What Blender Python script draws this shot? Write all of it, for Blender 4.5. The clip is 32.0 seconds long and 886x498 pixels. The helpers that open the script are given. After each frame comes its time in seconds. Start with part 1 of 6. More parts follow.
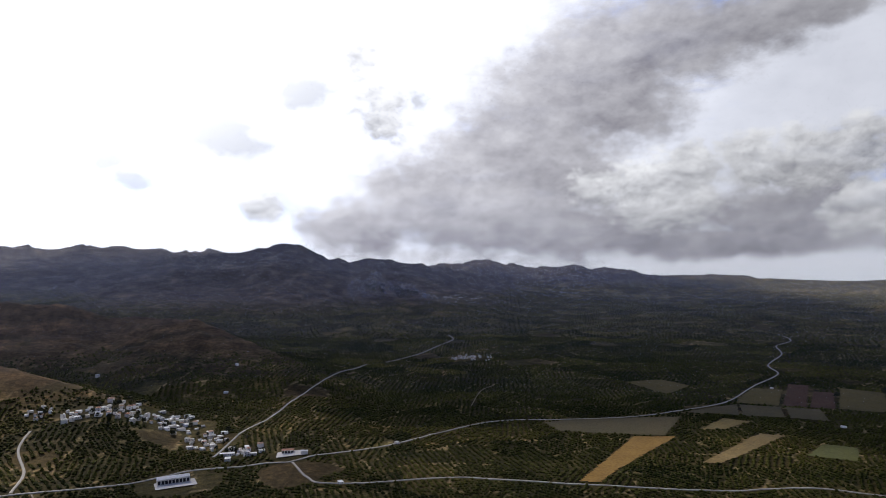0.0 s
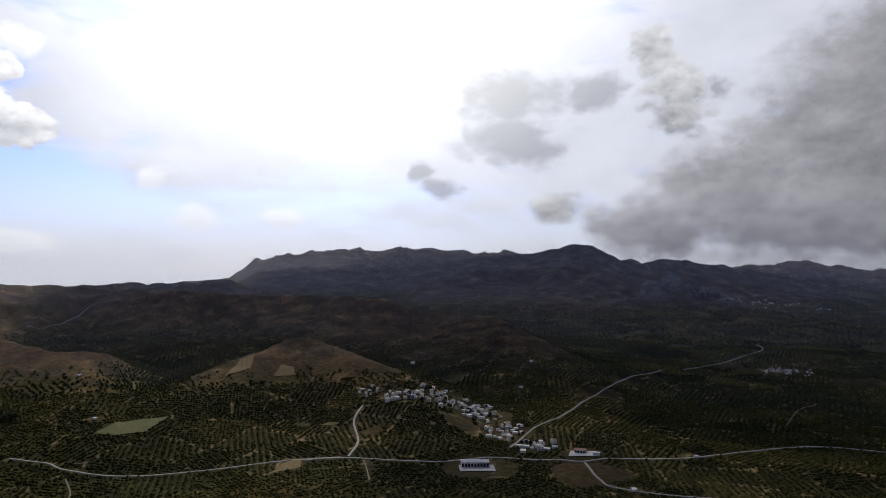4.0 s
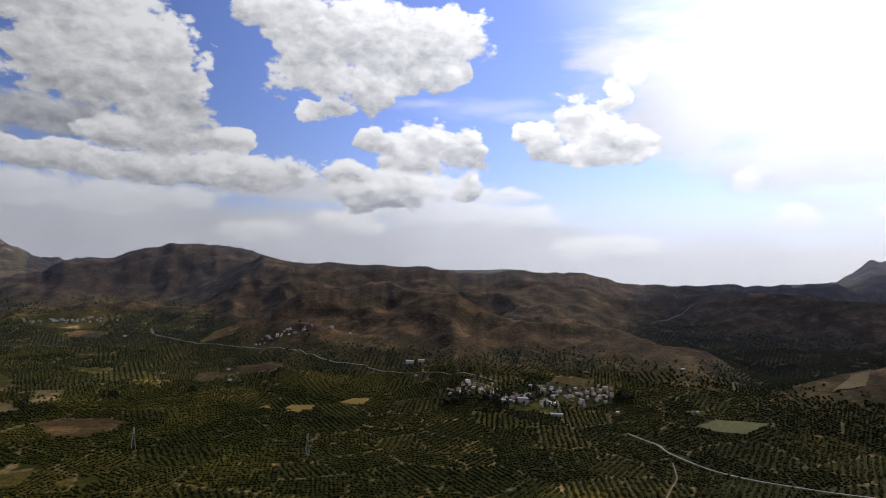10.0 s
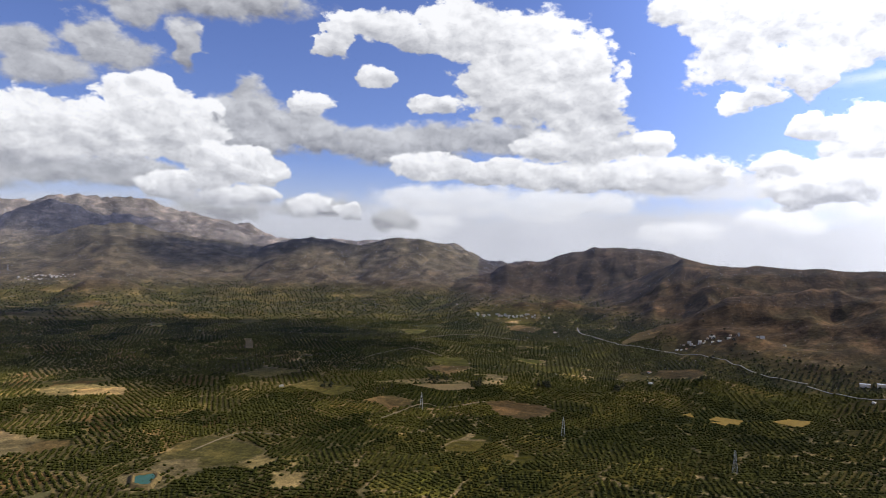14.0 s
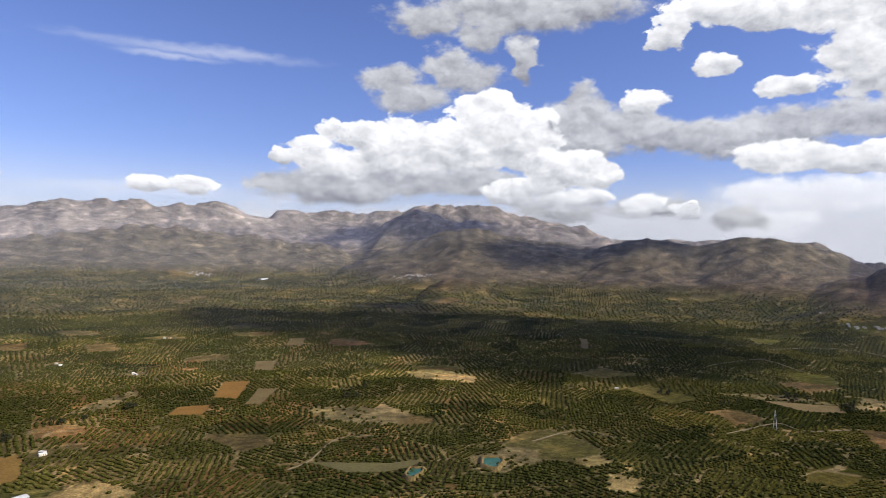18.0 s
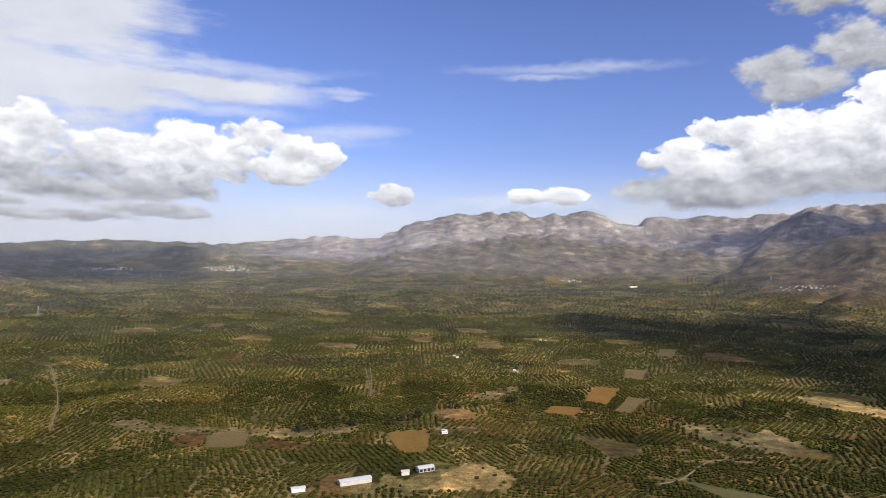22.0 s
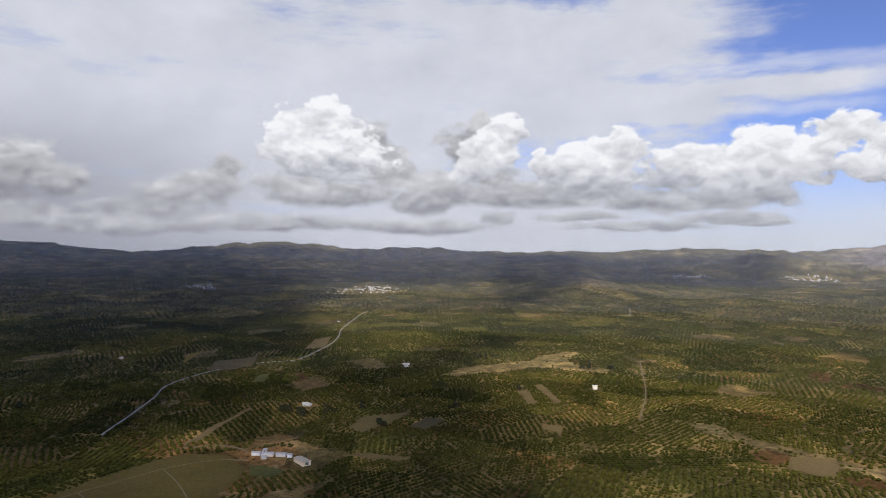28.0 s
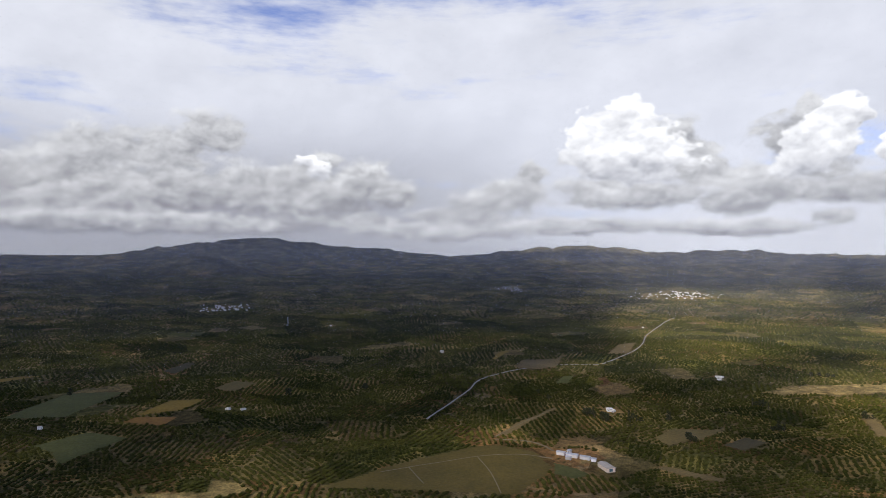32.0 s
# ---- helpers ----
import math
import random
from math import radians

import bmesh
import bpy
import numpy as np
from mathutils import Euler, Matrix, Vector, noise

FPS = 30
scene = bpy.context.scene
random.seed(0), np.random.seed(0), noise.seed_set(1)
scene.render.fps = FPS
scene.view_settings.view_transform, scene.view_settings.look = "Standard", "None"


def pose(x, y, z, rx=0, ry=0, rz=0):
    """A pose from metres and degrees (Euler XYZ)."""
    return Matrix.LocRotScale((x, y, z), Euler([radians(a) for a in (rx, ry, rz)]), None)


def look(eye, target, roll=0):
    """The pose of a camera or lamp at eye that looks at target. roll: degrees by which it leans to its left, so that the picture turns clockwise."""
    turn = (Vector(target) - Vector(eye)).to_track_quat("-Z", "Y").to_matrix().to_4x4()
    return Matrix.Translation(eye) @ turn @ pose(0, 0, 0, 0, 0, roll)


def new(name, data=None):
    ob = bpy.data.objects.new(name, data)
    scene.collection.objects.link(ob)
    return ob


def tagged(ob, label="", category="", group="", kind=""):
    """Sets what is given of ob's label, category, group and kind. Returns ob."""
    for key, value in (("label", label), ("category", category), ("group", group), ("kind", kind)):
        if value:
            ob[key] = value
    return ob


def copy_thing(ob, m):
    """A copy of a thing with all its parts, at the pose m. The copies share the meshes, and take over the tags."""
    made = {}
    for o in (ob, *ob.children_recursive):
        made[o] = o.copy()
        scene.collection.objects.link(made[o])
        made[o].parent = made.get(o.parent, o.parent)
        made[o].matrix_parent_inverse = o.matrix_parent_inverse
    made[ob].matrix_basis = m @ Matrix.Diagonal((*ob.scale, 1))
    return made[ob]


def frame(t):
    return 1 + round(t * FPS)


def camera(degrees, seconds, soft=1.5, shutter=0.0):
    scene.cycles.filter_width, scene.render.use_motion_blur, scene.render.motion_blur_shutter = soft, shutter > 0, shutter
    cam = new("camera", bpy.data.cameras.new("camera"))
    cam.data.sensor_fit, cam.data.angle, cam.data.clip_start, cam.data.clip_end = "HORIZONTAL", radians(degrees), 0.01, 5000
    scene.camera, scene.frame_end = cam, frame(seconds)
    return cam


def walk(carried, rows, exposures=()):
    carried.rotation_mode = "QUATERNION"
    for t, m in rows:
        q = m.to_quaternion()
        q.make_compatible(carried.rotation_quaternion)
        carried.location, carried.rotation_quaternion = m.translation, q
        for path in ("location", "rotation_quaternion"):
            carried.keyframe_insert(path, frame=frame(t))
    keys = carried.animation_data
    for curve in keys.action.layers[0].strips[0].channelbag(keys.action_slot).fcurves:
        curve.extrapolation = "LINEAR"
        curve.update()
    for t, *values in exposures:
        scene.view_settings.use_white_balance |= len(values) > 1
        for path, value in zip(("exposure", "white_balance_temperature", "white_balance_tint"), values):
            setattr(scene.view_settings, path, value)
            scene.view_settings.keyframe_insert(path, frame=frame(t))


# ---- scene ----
# ---- the drone's camera, turning where it hovers
cam = camera(69.0, 32.0, soft=0.8)
TURN = [
    (0, -0.00, 2.20, -0.00), (0.5, 3.73, 2.19, 0.13), (1, 6.95, 2.19, 0.21), (1.5, 9.82, 2.18, 0.27),
    (2, 12.71, 2.18, 0.27), (2.5, 15.34, 2.17, 0.36), (4.5, 29.73, 2.08, 0.69), (5, 34.21, 2.03, 0.75),
    (5.5, 37.90, 2.00, 0.79), (6, 41.42, 1.96, 0.88), (6.5, 44.92, 1.92, 0.92), (7, 48.22, 1.88, 0.97),
    (7.5, 51.41, 1.84, 1.00), (8, 55.09, 1.78, 1.03), (8.5, 60.05, 1.71, 1.16), (9, 64.98, 1.61, 1.22),
    (9.5, 69.97, 1.52, 1.31), (10, 75.16, 1.41, 1.34), (10.5, 80.80, 1.29, 1.40), (11, 86.43, 1.20, 1.46),
    (11.5, 91.92, 1.10, 1.47), (12, 97.32, 1.01, 1.48), (12.5, 102.73, 0.90, 1.50), (13, 107.37, 0.83, 1.49),
    (13.5, 109.34, 0.82, 1.44), (15.5, 121.30, 0.73, 1.33), (16, 125.92, 0.65, 1.25), (16.5, 130.31, 0.61, 1.29),
    (17, 134.30, 0.30, 1.20), (17.5, 137.32, 0.18, 1.20), (18, 140.28, 0.34, 1.13), (18.5, 143.97, 0.41, 1.10),
    (19, 147.72, 0.46, 1.08), (19.5, 151.84, 0.48, 1.08), (20, 155.84, 0.50, 1.14), (20.5, 159.67, 0.49, 1.12),
    (21, 163.86, 0.47, 1.11), (21.5, 168.04, 0.45, 1.06), (22, 172.23, 0.43, 1.03), (22.5, 175.99, 0.44, 1.07),
    (23, 179.42, 0.43, 1.02), (23.5, 183.28, 0.42, 0.95), (24, 187.95, 0.40, 0.96), (24.5, 193.13, 0.36, 0.95),
    (25, 199.07, 0.35, 0.92), (25.5, 204.63, 0.32, 0.94), (27.5, 217.39, 0.35, 0.86), (28, 220.47, 0.35, 0.80),
    (28.5, 223.50, 0.35, 0.77), (29, 226.40, 0.35, 0.72), (29.5, 229.35, 0.34, 0.65), (30, 231.75, 0.36, 0.59),
    (30.5, 234.42, 0.37, 0.57), (31, 237.98, 0.39, 0.53), (31.5, 242.47, 0.40, 0.51), (32, 246.85, 0.40, 0.46),

]
EXPOSURES = [(0.0, -0.12), (1.0, -0.35), (2.0, -0.58), (5.0, -0.92), (9.0, -0.88), (11.0, -0.5), (12.0, -0.34), (16.0, 0.02), (21.0, 0.05), (23.0, -0.04), (25.0, -0.18), (28.0, -0.16), (30.0, -0.06), (32.0, 0.08)]
walk(cam, [(t, pose(0, 0, 230.0, 90, 0, yaw) @ pose(0, 0, 0, pitch, 0, roll)) for t, yaw, pitch, roll in TURN], EXPOSURES)


# clouds: bearing, height, half width and half height in degrees, group by group
DARK_CLOUDS = []
DARK_CLOUDS += [(7.2, 4.0, 6.3, 2.8), (1.2, 6.8, 7.0, 4.6), (-3.8, 5.0, 10.5, 4.6), (-5.3, 10.7, 6.3, 5.6), (-9.8, 14.9, 6.6, 5.9), (-15.2, 17.3, 7.3, 6.2), (-15.6, 13.6, 5.3, 3.1), (-20.7, 19.4, 7.7, 3.9), (-25.9, 19.6, 6.6, 2.8), (-29.9, 19.9, 5.2, 1.7), (-8.8, 3.7, 11.8, 3.1), (-10.8, 9.1, 5.5, 4.9)]
DARK_CLOUDS += [(-16.4, 4.1, 6.6, 2.4), (-26.4, 4.3, 6.0, 2.5), (-30.0, 6.3, 3.4, 3.1), (-22.2, 2.5, 13.7, 1.3), (-30.3, 3.7, 7.3, 1.4), (272.8, 4.5, 13.2, 1.5), (272.0, 2.4, 15.8, 1.0), (259.0, 4.8, 6.2, 1.5), (277.8, 4.9, 6.2, 1.5), (255.1, 2.7, 5.6, 0.6)]
GREY_CLOUDS = []
GREY_CLOUDS += [(-19.2, 6.4, 4.8, 3.6), (-21.0, 8.9, 2.3, 2.1), (-25.3, 8.8, 3.4, 2.6), (-28.5, 8.1, 2.7, 2.3), (-30.8, 9.2, 3.1, 2.5), (-33.4, 9.4, 2.5, 2.7), (-33.6, 5.2, 3.0, 2.5), (-13.7, 7.1, 2.9, 2.0), (15.1, 5.8, 2.7, 1.6), (7.7, 18.8, 2.2, 1.8), (5.8, 14.8, 3.2, 3.5), (106.8, 10.6, 6.4, 1.6)]
GREY_CLOUDS += [(112.5, 10.3, 5.9, 1.6), (117.1, 9.4, 5.7, 1.0), (114.3, 8.9, 6.4, 1.1), (127.1, 11.6, 2.3, 2.3), (128.6, 9.5, 4.2, 2.0), (123.1, 10.3, 2.0, 2.5), (125.5, 10.8, 2.7, 2.3), (140.8, 15.9, 2.2, 1.8), (138.4, 15.3, 3.5, 1.7), (134.0, 16.4, 1.3, 2.1), (133.6, 20.5, 10.9, 1.7), (137.5, 18.6, 2.3, 1.4)]
GREY_CLOUDS += [(141.6, 19.9, 3.4, 1.3), (128.2, 13.0, 2.3, 2.2), (130.4, 10.8, 3.6, 2.1), (126.1, 11.0, 3.6, 2.3), (122.8, 10.5, 3.2, 1.7), (117.1, 10.1, 5.1, 1.3), (113.0, 10.4, 4.4, 1.7), (122.2, 4.2, 3.6, 1.1), (130.2, 4.0, 4.9, 1.3), (115.7, 3.3, 2.5, 1.1), (143.8, 5.9, 6.6, 1.0), (138.1, 6.3, 5.7, 1.3)]
GREY_CLOUDS += [(145.4, 14.9, 3.1, 1.4), (143.4, 13.6, 3.8, 1.3), (139.7, 16.4, 1.8, 1.4), (138.3, 15.2, 3.6, 1.4), (150.1, 6.1, 5.9, 1.4), (144.7, 6.4, 5.7, 1.4), (154.1, 5.8, 3.9, 1.2), (150.1, 5.1, 7.2, 1.1), (217.4, 10.9, 1.6, 2.0), (217.8, 8.6, 3.0, 2.3), (216.4, 7.2, 2.7, 1.7), (220.9, 6.0, 3.5, 1.4)]
GREY_CLOUDS += [(222.1, 4.5, 3.5, 1.1), (214.1, 4.9, 7.4, 1.0), (202.4, 4.8, 5.9, 1.2), (195.8, 4.9, 5.2, 1.3), (200.4, 6.4, 5.2, 1.3), (208.3, 3.3, 3.9, 0.5), (215.4, 3.2, 1.8, 0.7), (195.8, 3.1, 4.5, 0.7), (222.1, 2.2, 5.7, 0.7), (203.3, 2.5, 6.5, 0.5), (208.3, 5.7, 5.7, 1.2), (227.2, 9.9, 2.2, 2.0)]
GREY_CLOUDS += [(226.1, 7.4, 2.7, 2.3), (230.2, 5.1, 6.5, 1.2), (233.7, 5.5, 3.9, 1.3), (240.4, 5.3, 3.0, 1.7), (239.0, 7.0, 1.3, 1.0), (243.2, 4.5, 3.1, 1.3), (219.2, 5.2, 5.2, 1.2), (212.9, 5.3, 5.6, 1.4), (257.4, 4.7, 5.2, 2.0), (258.9, 6.2, 2.7, 1.7), (252.4, 5.9, 2.0, 2.1), (235.6, 2.5, 10.3, 0.7)]
GREY_CLOUDS += [(247.3, 2.0, 8.8, 0.9), (223.1, 2.4, 7.8, 0.7), (245.0, 3.2, 5.5, 0.9), (273.6, 8.1, 4.0, 2.1), (277.5, 7.0, 2.9, 1.7), (279.3, 5.8, 3.2, 2.0), (269.9, 8.4, 3.1, 2.0), (267.3, 10.0, 2.6, 1.7), (265.5, 9.6, 2.2, 1.6), (272.0, 5.4, 10.7, 2.0), (264.1, 5.5, 5.5, 2.1), (259.0, 5.6, 5.1, 2.5)]
GREY_CLOUDS += [(257.8, 7.7, 1.8, 1.3), (254.1, 5.8, 3.2, 2.2), (251.6, 5.3, 2.2, 1.7), (277.8, 4.0, 5.7, 1.0), (272.0, 2.4, 13.5, 0.9), (255.1, 2.8, 5.2, 0.7), (246.1, 1.9, 7.2, 0.7), (236.1, 2.2, 7.7, 0.5)]
THIN_CLOUDS = []
THIN_CLOUDS += [(19.2, 15.2, 4.6, 2.5), (13.2, 15.2, 2.8, 1.9), (19.2, 11.5, 4.9, 2.2), (27.6, 8.9, 1.5, 1.0), (25.6, 7.5, 1.8, 1.1), (15.9, 5.5, 2.2, 1.1), (2.2, 15.1, 1.2, 1.0)]
WHITE_CLOUDS = []
WHITE_CLOUDS += [(78.5, 17.5, 4.2, 2.6), (82.2, 15.4, 2.5, 2.0), (87.0, 13.0, 1.3, 0.9), (76.3, 10.7, 3.2, 1.9), (73.8, 9.9, 2.4, 1.9), (78.2, 9.0, 3.4, 1.3), (82.0, 10.8, 1.4, 1.2), (80.2, 10.2, 1.7, 1.1), (80.5, 6.6, 4.5, 2.0), (73.2, 6.9, 1.3, 1.3), (83.8, 7.7, 2.5, 1.2), (63.4, 13.3, 2.7, 1.9)]
WHITE_CLOUDS += [(60.6, 11.2, 3.1, 2.4), (66.6, 10.8, 2.0, 1.7), (68.0, 11.5, 1.3, 0.9), (60.4, 14.5, 1.2, 1.3), (62.3, 9.6, 3.5, 0.9), (109.0, 19.9, 4.0, 2.6), (106.0, 18.4, 4.7, 3.2), (102.0, 17.3, 4.1, 3.3), (98.9, 16.5, 2.7, 2.9), (99.6, 12.9, 3.7, 3.9), (97.6, 13.9, 1.5, 3.3), (104.4, 14.1, 4.4, 2.9)]
WHITE_CLOUDS += [(106.7, 15.4, 3.2, 2.6), (98.5, 9.9, 2.7, 2.2), (116.5, 19.7, 2.9, 1.4), (114.2, 18.8, 2.5, 1.4), (118.8, 19.8, 2.1, 0.9), (121.7, 17.9, 1.3, 1.2), (102.3, 9.8, 3.2, 1.3), (123.6, 12.8, 1.5, 0.8), (131.0, 7.5, 2.1, 1.7), (127.3, 6.9, 2.8, 1.0), (128.5, 7.8, 2.8, 1.2), (112.0, 8.1, 4.5, 1.2)]
WHITE_CLOUDS += [(106.7, 7.7, 7.0, 1.1), (98.7, 7.4, 7.7, 1.3), (92.7, 7.4, 5.5, 1.7), (93.7, 10.0, 2.0, 1.0), (120.0, 3.9, 1.1, 1.0), (122.9, 4.3, 1.8, 1.1), (127.3, 4.9, 1.8, 0.8), (130.6, 4.7, 2.1, 0.9), (83.2, 19.5, 8.5, 2.8), (77.6, 19.1, 6.5, 2.8), (75.4, 16.6, 2.0, 2.0), (86.9, 15.8, 4.0, 2.0)]
WHITE_CLOUDS += [(85.4, 13.5, 1.7, 1.1), (90.0, 20.8, 4.7, 2.0), (87.7, 18.3, 3.5, 2.4), (138.0, 12.1, 2.0, 2.1), (135.8, 11.2, 3.2, 2.4), (133.3, 9.9, 3.2, 2.6), (137.2, 9.1, 4.4, 2.1), (130.8, 8.0, 4.4, 0.9), (141.0, 8.8, 2.2, 1.8), (132.2, 5.9, 2.9, 0.9), (134.2, 5.4, 2.6, 1.2), (128.2, 4.9, 1.7, 1.0)]
WHITE_CLOUDS += [(122.9, 13.3, 1.8, 0.8), (121.0, 19.2, 1.5, 1.3), (117.7, 15.5, 1.7, 1.0), (112.1, 13.4, 2.0, 0.9), (150.7, 10.6, 1.1, 1.1), (148.1, 10.1, 2.1, 1.3), (143.7, 10.1, 2.6, 1.9), (141.2, 9.4, 2.8, 2.1), (151.8, 8.8, 2.1, 1.3), (154.1, 8.1, 1.1, 0.7), (146.0, 9.2, 2.6, 1.8), (149.9, 7.6, 3.5, 1.4)]
WHITE_CLOUDS += [(144.8, 8.1, 4.0, 2.0), (177.0, 5.2, 1.9, 1.0), (164.9, 5.1, 1.4, 0.7), (161.6, 5.2, 2.1, 0.8), (136.4, 12.3, 2.0, 2.0), (134.6, 10.7, 2.9, 2.2), (188.5, 9.9, 2.5, 1.3), (185.6, 8.8, 2.0, 1.3), (182.9, 8.1, 1.4, 1.2), (186.3, 6.9, 3.4, 1.3), (190.4, 7.7, 2.9, 1.9), (194.6, 8.8, 2.6, 1.7)]
WHITE_CLOUDS += [(193.2, 9.5, 1.5, 0.9), (195.4, 6.9, 4.1, 1.7), (205.4, 9.3, 1.9, 1.7), (208.1, 8.1, 2.9, 1.7), (211.0, 7.5, 2.0, 1.3), (206.4, 7.0, 3.8, 1.4), (212.2, 8.8, 0.7, 0.8), (199.9, 8.1, 3.5, 1.4), (176.9, 5.1, 1.9, 1.0), (231.3, 11.0, 3.1, 2.1), (234.0, 9.1, 1.8, 2.6), (230.7, 8.3, 4.7, 2.4)]
WHITE_CLOUDS += [(214.8, 10.8, 1.8, 1.9), (216.3, 8.9, 2.8, 1.7), (217.7, 7.4, 2.1, 1.2), (205.0, 8.9, 2.4, 1.4), (206.9, 7.7, 2.7, 1.3), (257.8, 7.1, 1.5, 0.8), (259.0, 7.9, 0.8, 0.7)]
LOW_CLOUDS = []
LOW_CLOUDS += [(75.2, 6.3, 3.2, 1.8), (78.1, 5.0, 6.3, 1.3), (72.3, 4.7, 4.1, 1.0), (82.7, 3.5, 2.1, 1.2), (84.6, 3.6, 1.5, 0.8), (59.5, 16.4, 1.5, 1.2), (46.8, 4.3, 1.8, 1.0), (39.4, 4.5, 1.2, 0.8), (49.6, 7.2, 1.1, 1.0), (59.7, 1.9, 2.9, 0.8), (63.2, 1.7, 2.4, 1.0), (69.3, 6.2, 2.1, 0.7)]
LOW_CLOUDS += [(67.3, 4.5, 2.4, 1.0), (71.3, 6.2, 1.2, 0.7), (112.8, 5.2, 3.9, 1.2), (108.6, 5.1, 4.0, 1.4), (102.6, 4.8, 5.0, 1.4), (97.1, 5.0, 2.7, 0.9), (91.5, 2.6, 3.2, 0.9), (113.7, 2.9, 3.1, 1.2)]
VEIL_CLOUDS = []
VEIL_CLOUDS += [(13.7, 13.4, 28.5, 12.1), (-32.2, 15.7, 15.2, 6.6), (-24.3, 2.1, 14.0, 1.8), (-3.3, 21.1, 19.8, 6.6), (-18.9, 10.0, 15.7, 9.3), (36.0, 17.1, 20.9, 9.0), (24.0, 13.3, 15.8, 10.7), (281.0, 16.9, 15.8, 7.4), (265.2, 9.1, 23.4, 6.9), (54.0, 14.9, 5.9, 3.3), (51.5, 12.0, 7.4, 2.2), (53.9, 10.6, 4.3, 1.4)]
VEIL_CLOUDS += [(47.4, 16.9, 10.3, 4.7), (45.0, 10.4, 10.1, 3.6), (59.5, 17.8, 5.0, 1.2), (88.1, 6.4, 7.8, 1.1), (82.7, 2.2, 15.4, 1.2), (69.2, 2.6, 11.0, 1.3), (192.5, 13.3, 5.0, 1.0), (203.5, 12.2, 8.2, 2.5), (203.6, 17.3, 9.4, 4.4), (213.3, 14.0, 13.8, 5.9), (213.4, 18.5, 14.7, 3.2), (240.6, 17.2, 22.1, 5.9)]
VEIL_CLOUDS += [(249.5, 9.3, 19.5, 4.6), (225.7, 12.3, 16.6, 5.0), (211.1, 16.6, 13.6, 3.7), (208.7, 11.0, 8.2, 2.1), (274.1, 15.0, 19.5, 5.4), (265.6, 10.6, 20.4, 5.3), (281.4, 5.9, 12.4, 4.1), (240, 9, 36, 11), (262, 9, 24, 12), (224, 14, 22, 10), (100, 2.0, 40, 2.6), (135, 1.5, 30, 2.2)]
VEIL_CLOUDS += [(218, 3, 20, 4)]
WISP_CLOUDS = []
WISP_CLOUDS += [(72.5, 13.7, 5.1, 1.0), (68.0, 13.1, 4.5, 0.6), (76.9, 14.0, 3.4, 0.5), (50.5, 9.2, 5.4, 1.1), (160.4, 15.9, 8.3, 0.5), (163.4, 15.3, 4.5, 0.3), (187.1, 13.0, 4.0, 0.9), (188.5, 13.4, 2.9, 0.6), (185.9, 9.6, 7.7, 0.6), (181.6, 10.2, 3.3, 0.6), (167.0, 4.7, 9.9, 0.6), (181.0, 3.4, 6.6, 1.0)]
WISP_CLOUDS += [(181.2, 13.4, 1.6, 0.3), (193.5, 15.1, 12.1, 0.6), (186.6, 14.8, 3.7, 0.5), (190.5, 11.6, 6.2, 0.6), (181.0, 13.8, 2.4, 0.3), (180.1, 10.5, 3.6, 0.6)]


# ---- sky, clouds and sun
SUN_BEARING, SUN_HEIGHT = 36.0, 35.0
world = bpy.data.worlds.new("sky")
world.use_nodes = True
world.cycles.sampling_method, world.cycles.sample_map_resolution = "MANUAL", 512
wn = world.node_tree.nodes
wn.clear()


def plug(socket, value):
    if isinstance(value, bpy.types.NodeSocket):
        socket.id_data.links.new(value, socket)
    elif value is not None:
        socket.default_value = value


def wmath(op, a, b=None, c=None, clamp=False):
    n = wn.new("ShaderNodeMath")
    n.operation, n.use_clamp = op, clamp
    for s, v in zip(n.inputs, (a, b, c)):
        plug(s, v)
    return n.outputs[0]


def wvec(op, a, b=None):
    n = wn.new("ShaderNodeVectorMath")
    n.operation = op
    plug(n.inputs[0], a)
    plug(n.inputs[1], b)
    return n.outputs["Value"] if op in ("LENGTH", "DOT_PRODUCT") else n.outputs[0]


def wnoise(vector, scale, detail, rough=0.55):
    n = wn.new("ShaderNodeTexNoise")
    plug(n.inputs["Vector"], vector)
    n.inputs["Scale"].default_value, n.inputs["Detail"].default_value, n.inputs["Roughness"].default_value = scale, detail, rough
    return n.outputs["Fac"]


def wstep(value, low, high):
    n = wn.new("ShaderNodeMapRange")
    n.interpolation_type = "SMOOTHSTEP"
    for s, v in zip(n.inputs, (value, low, high, 0.0, 1.0)):
        plug(s, v)
    return n.outputs[0]


def wmix(fac, a, b):
    n = wn.new("ShaderNodeMix")
    n.data_type = "RGBA"
    plug(n.inputs[0], fac)
    plug(n.inputs[6], a)
    plug(n.inputs[7], b)
    return n.outputs[2]


way = wn.new("ShaderNodeTexCoord").outputs["Generated"]
split = wn.new("ShaderNodeSeparateXYZ")
plug(split.inputs[0], way)
to_deg = 180 / math.pi
az = wmath("WRAP", wmath("MULTIPLY", wmath("ARCTAN2", wmath("MULTIPLY", split.outputs[0], -1.0), split.outputs[1]), to_deg), 285.0, -75.0)
el = wmath("MULTIPLY", wmath("ARCSINE", split.outputs[2]), to_deg)
joined = wn.new("ShaderNodeCombineXYZ")
plug(joined.inputs[0], az)
plug(joined.inputs[1], el)
spot = joined.outputs[0]
# clouds are drawn out along the horizon, and their outlines torn by turbulence
flat = wvec("MULTIPLY", way, (1.0, 1.0, 1.6))


def wcolour(scale, detail):
    n = wn.new("ShaderNodeTexNoise")
    plug(n.inputs["Vector"], flat)
    n.inputs["Scale"].default_value, n.inputs["Detail"].default_value = scale, detail
    return wvec("SUBTRACT", n.outputs["Color"], (0.5, 0.5, 0.5))


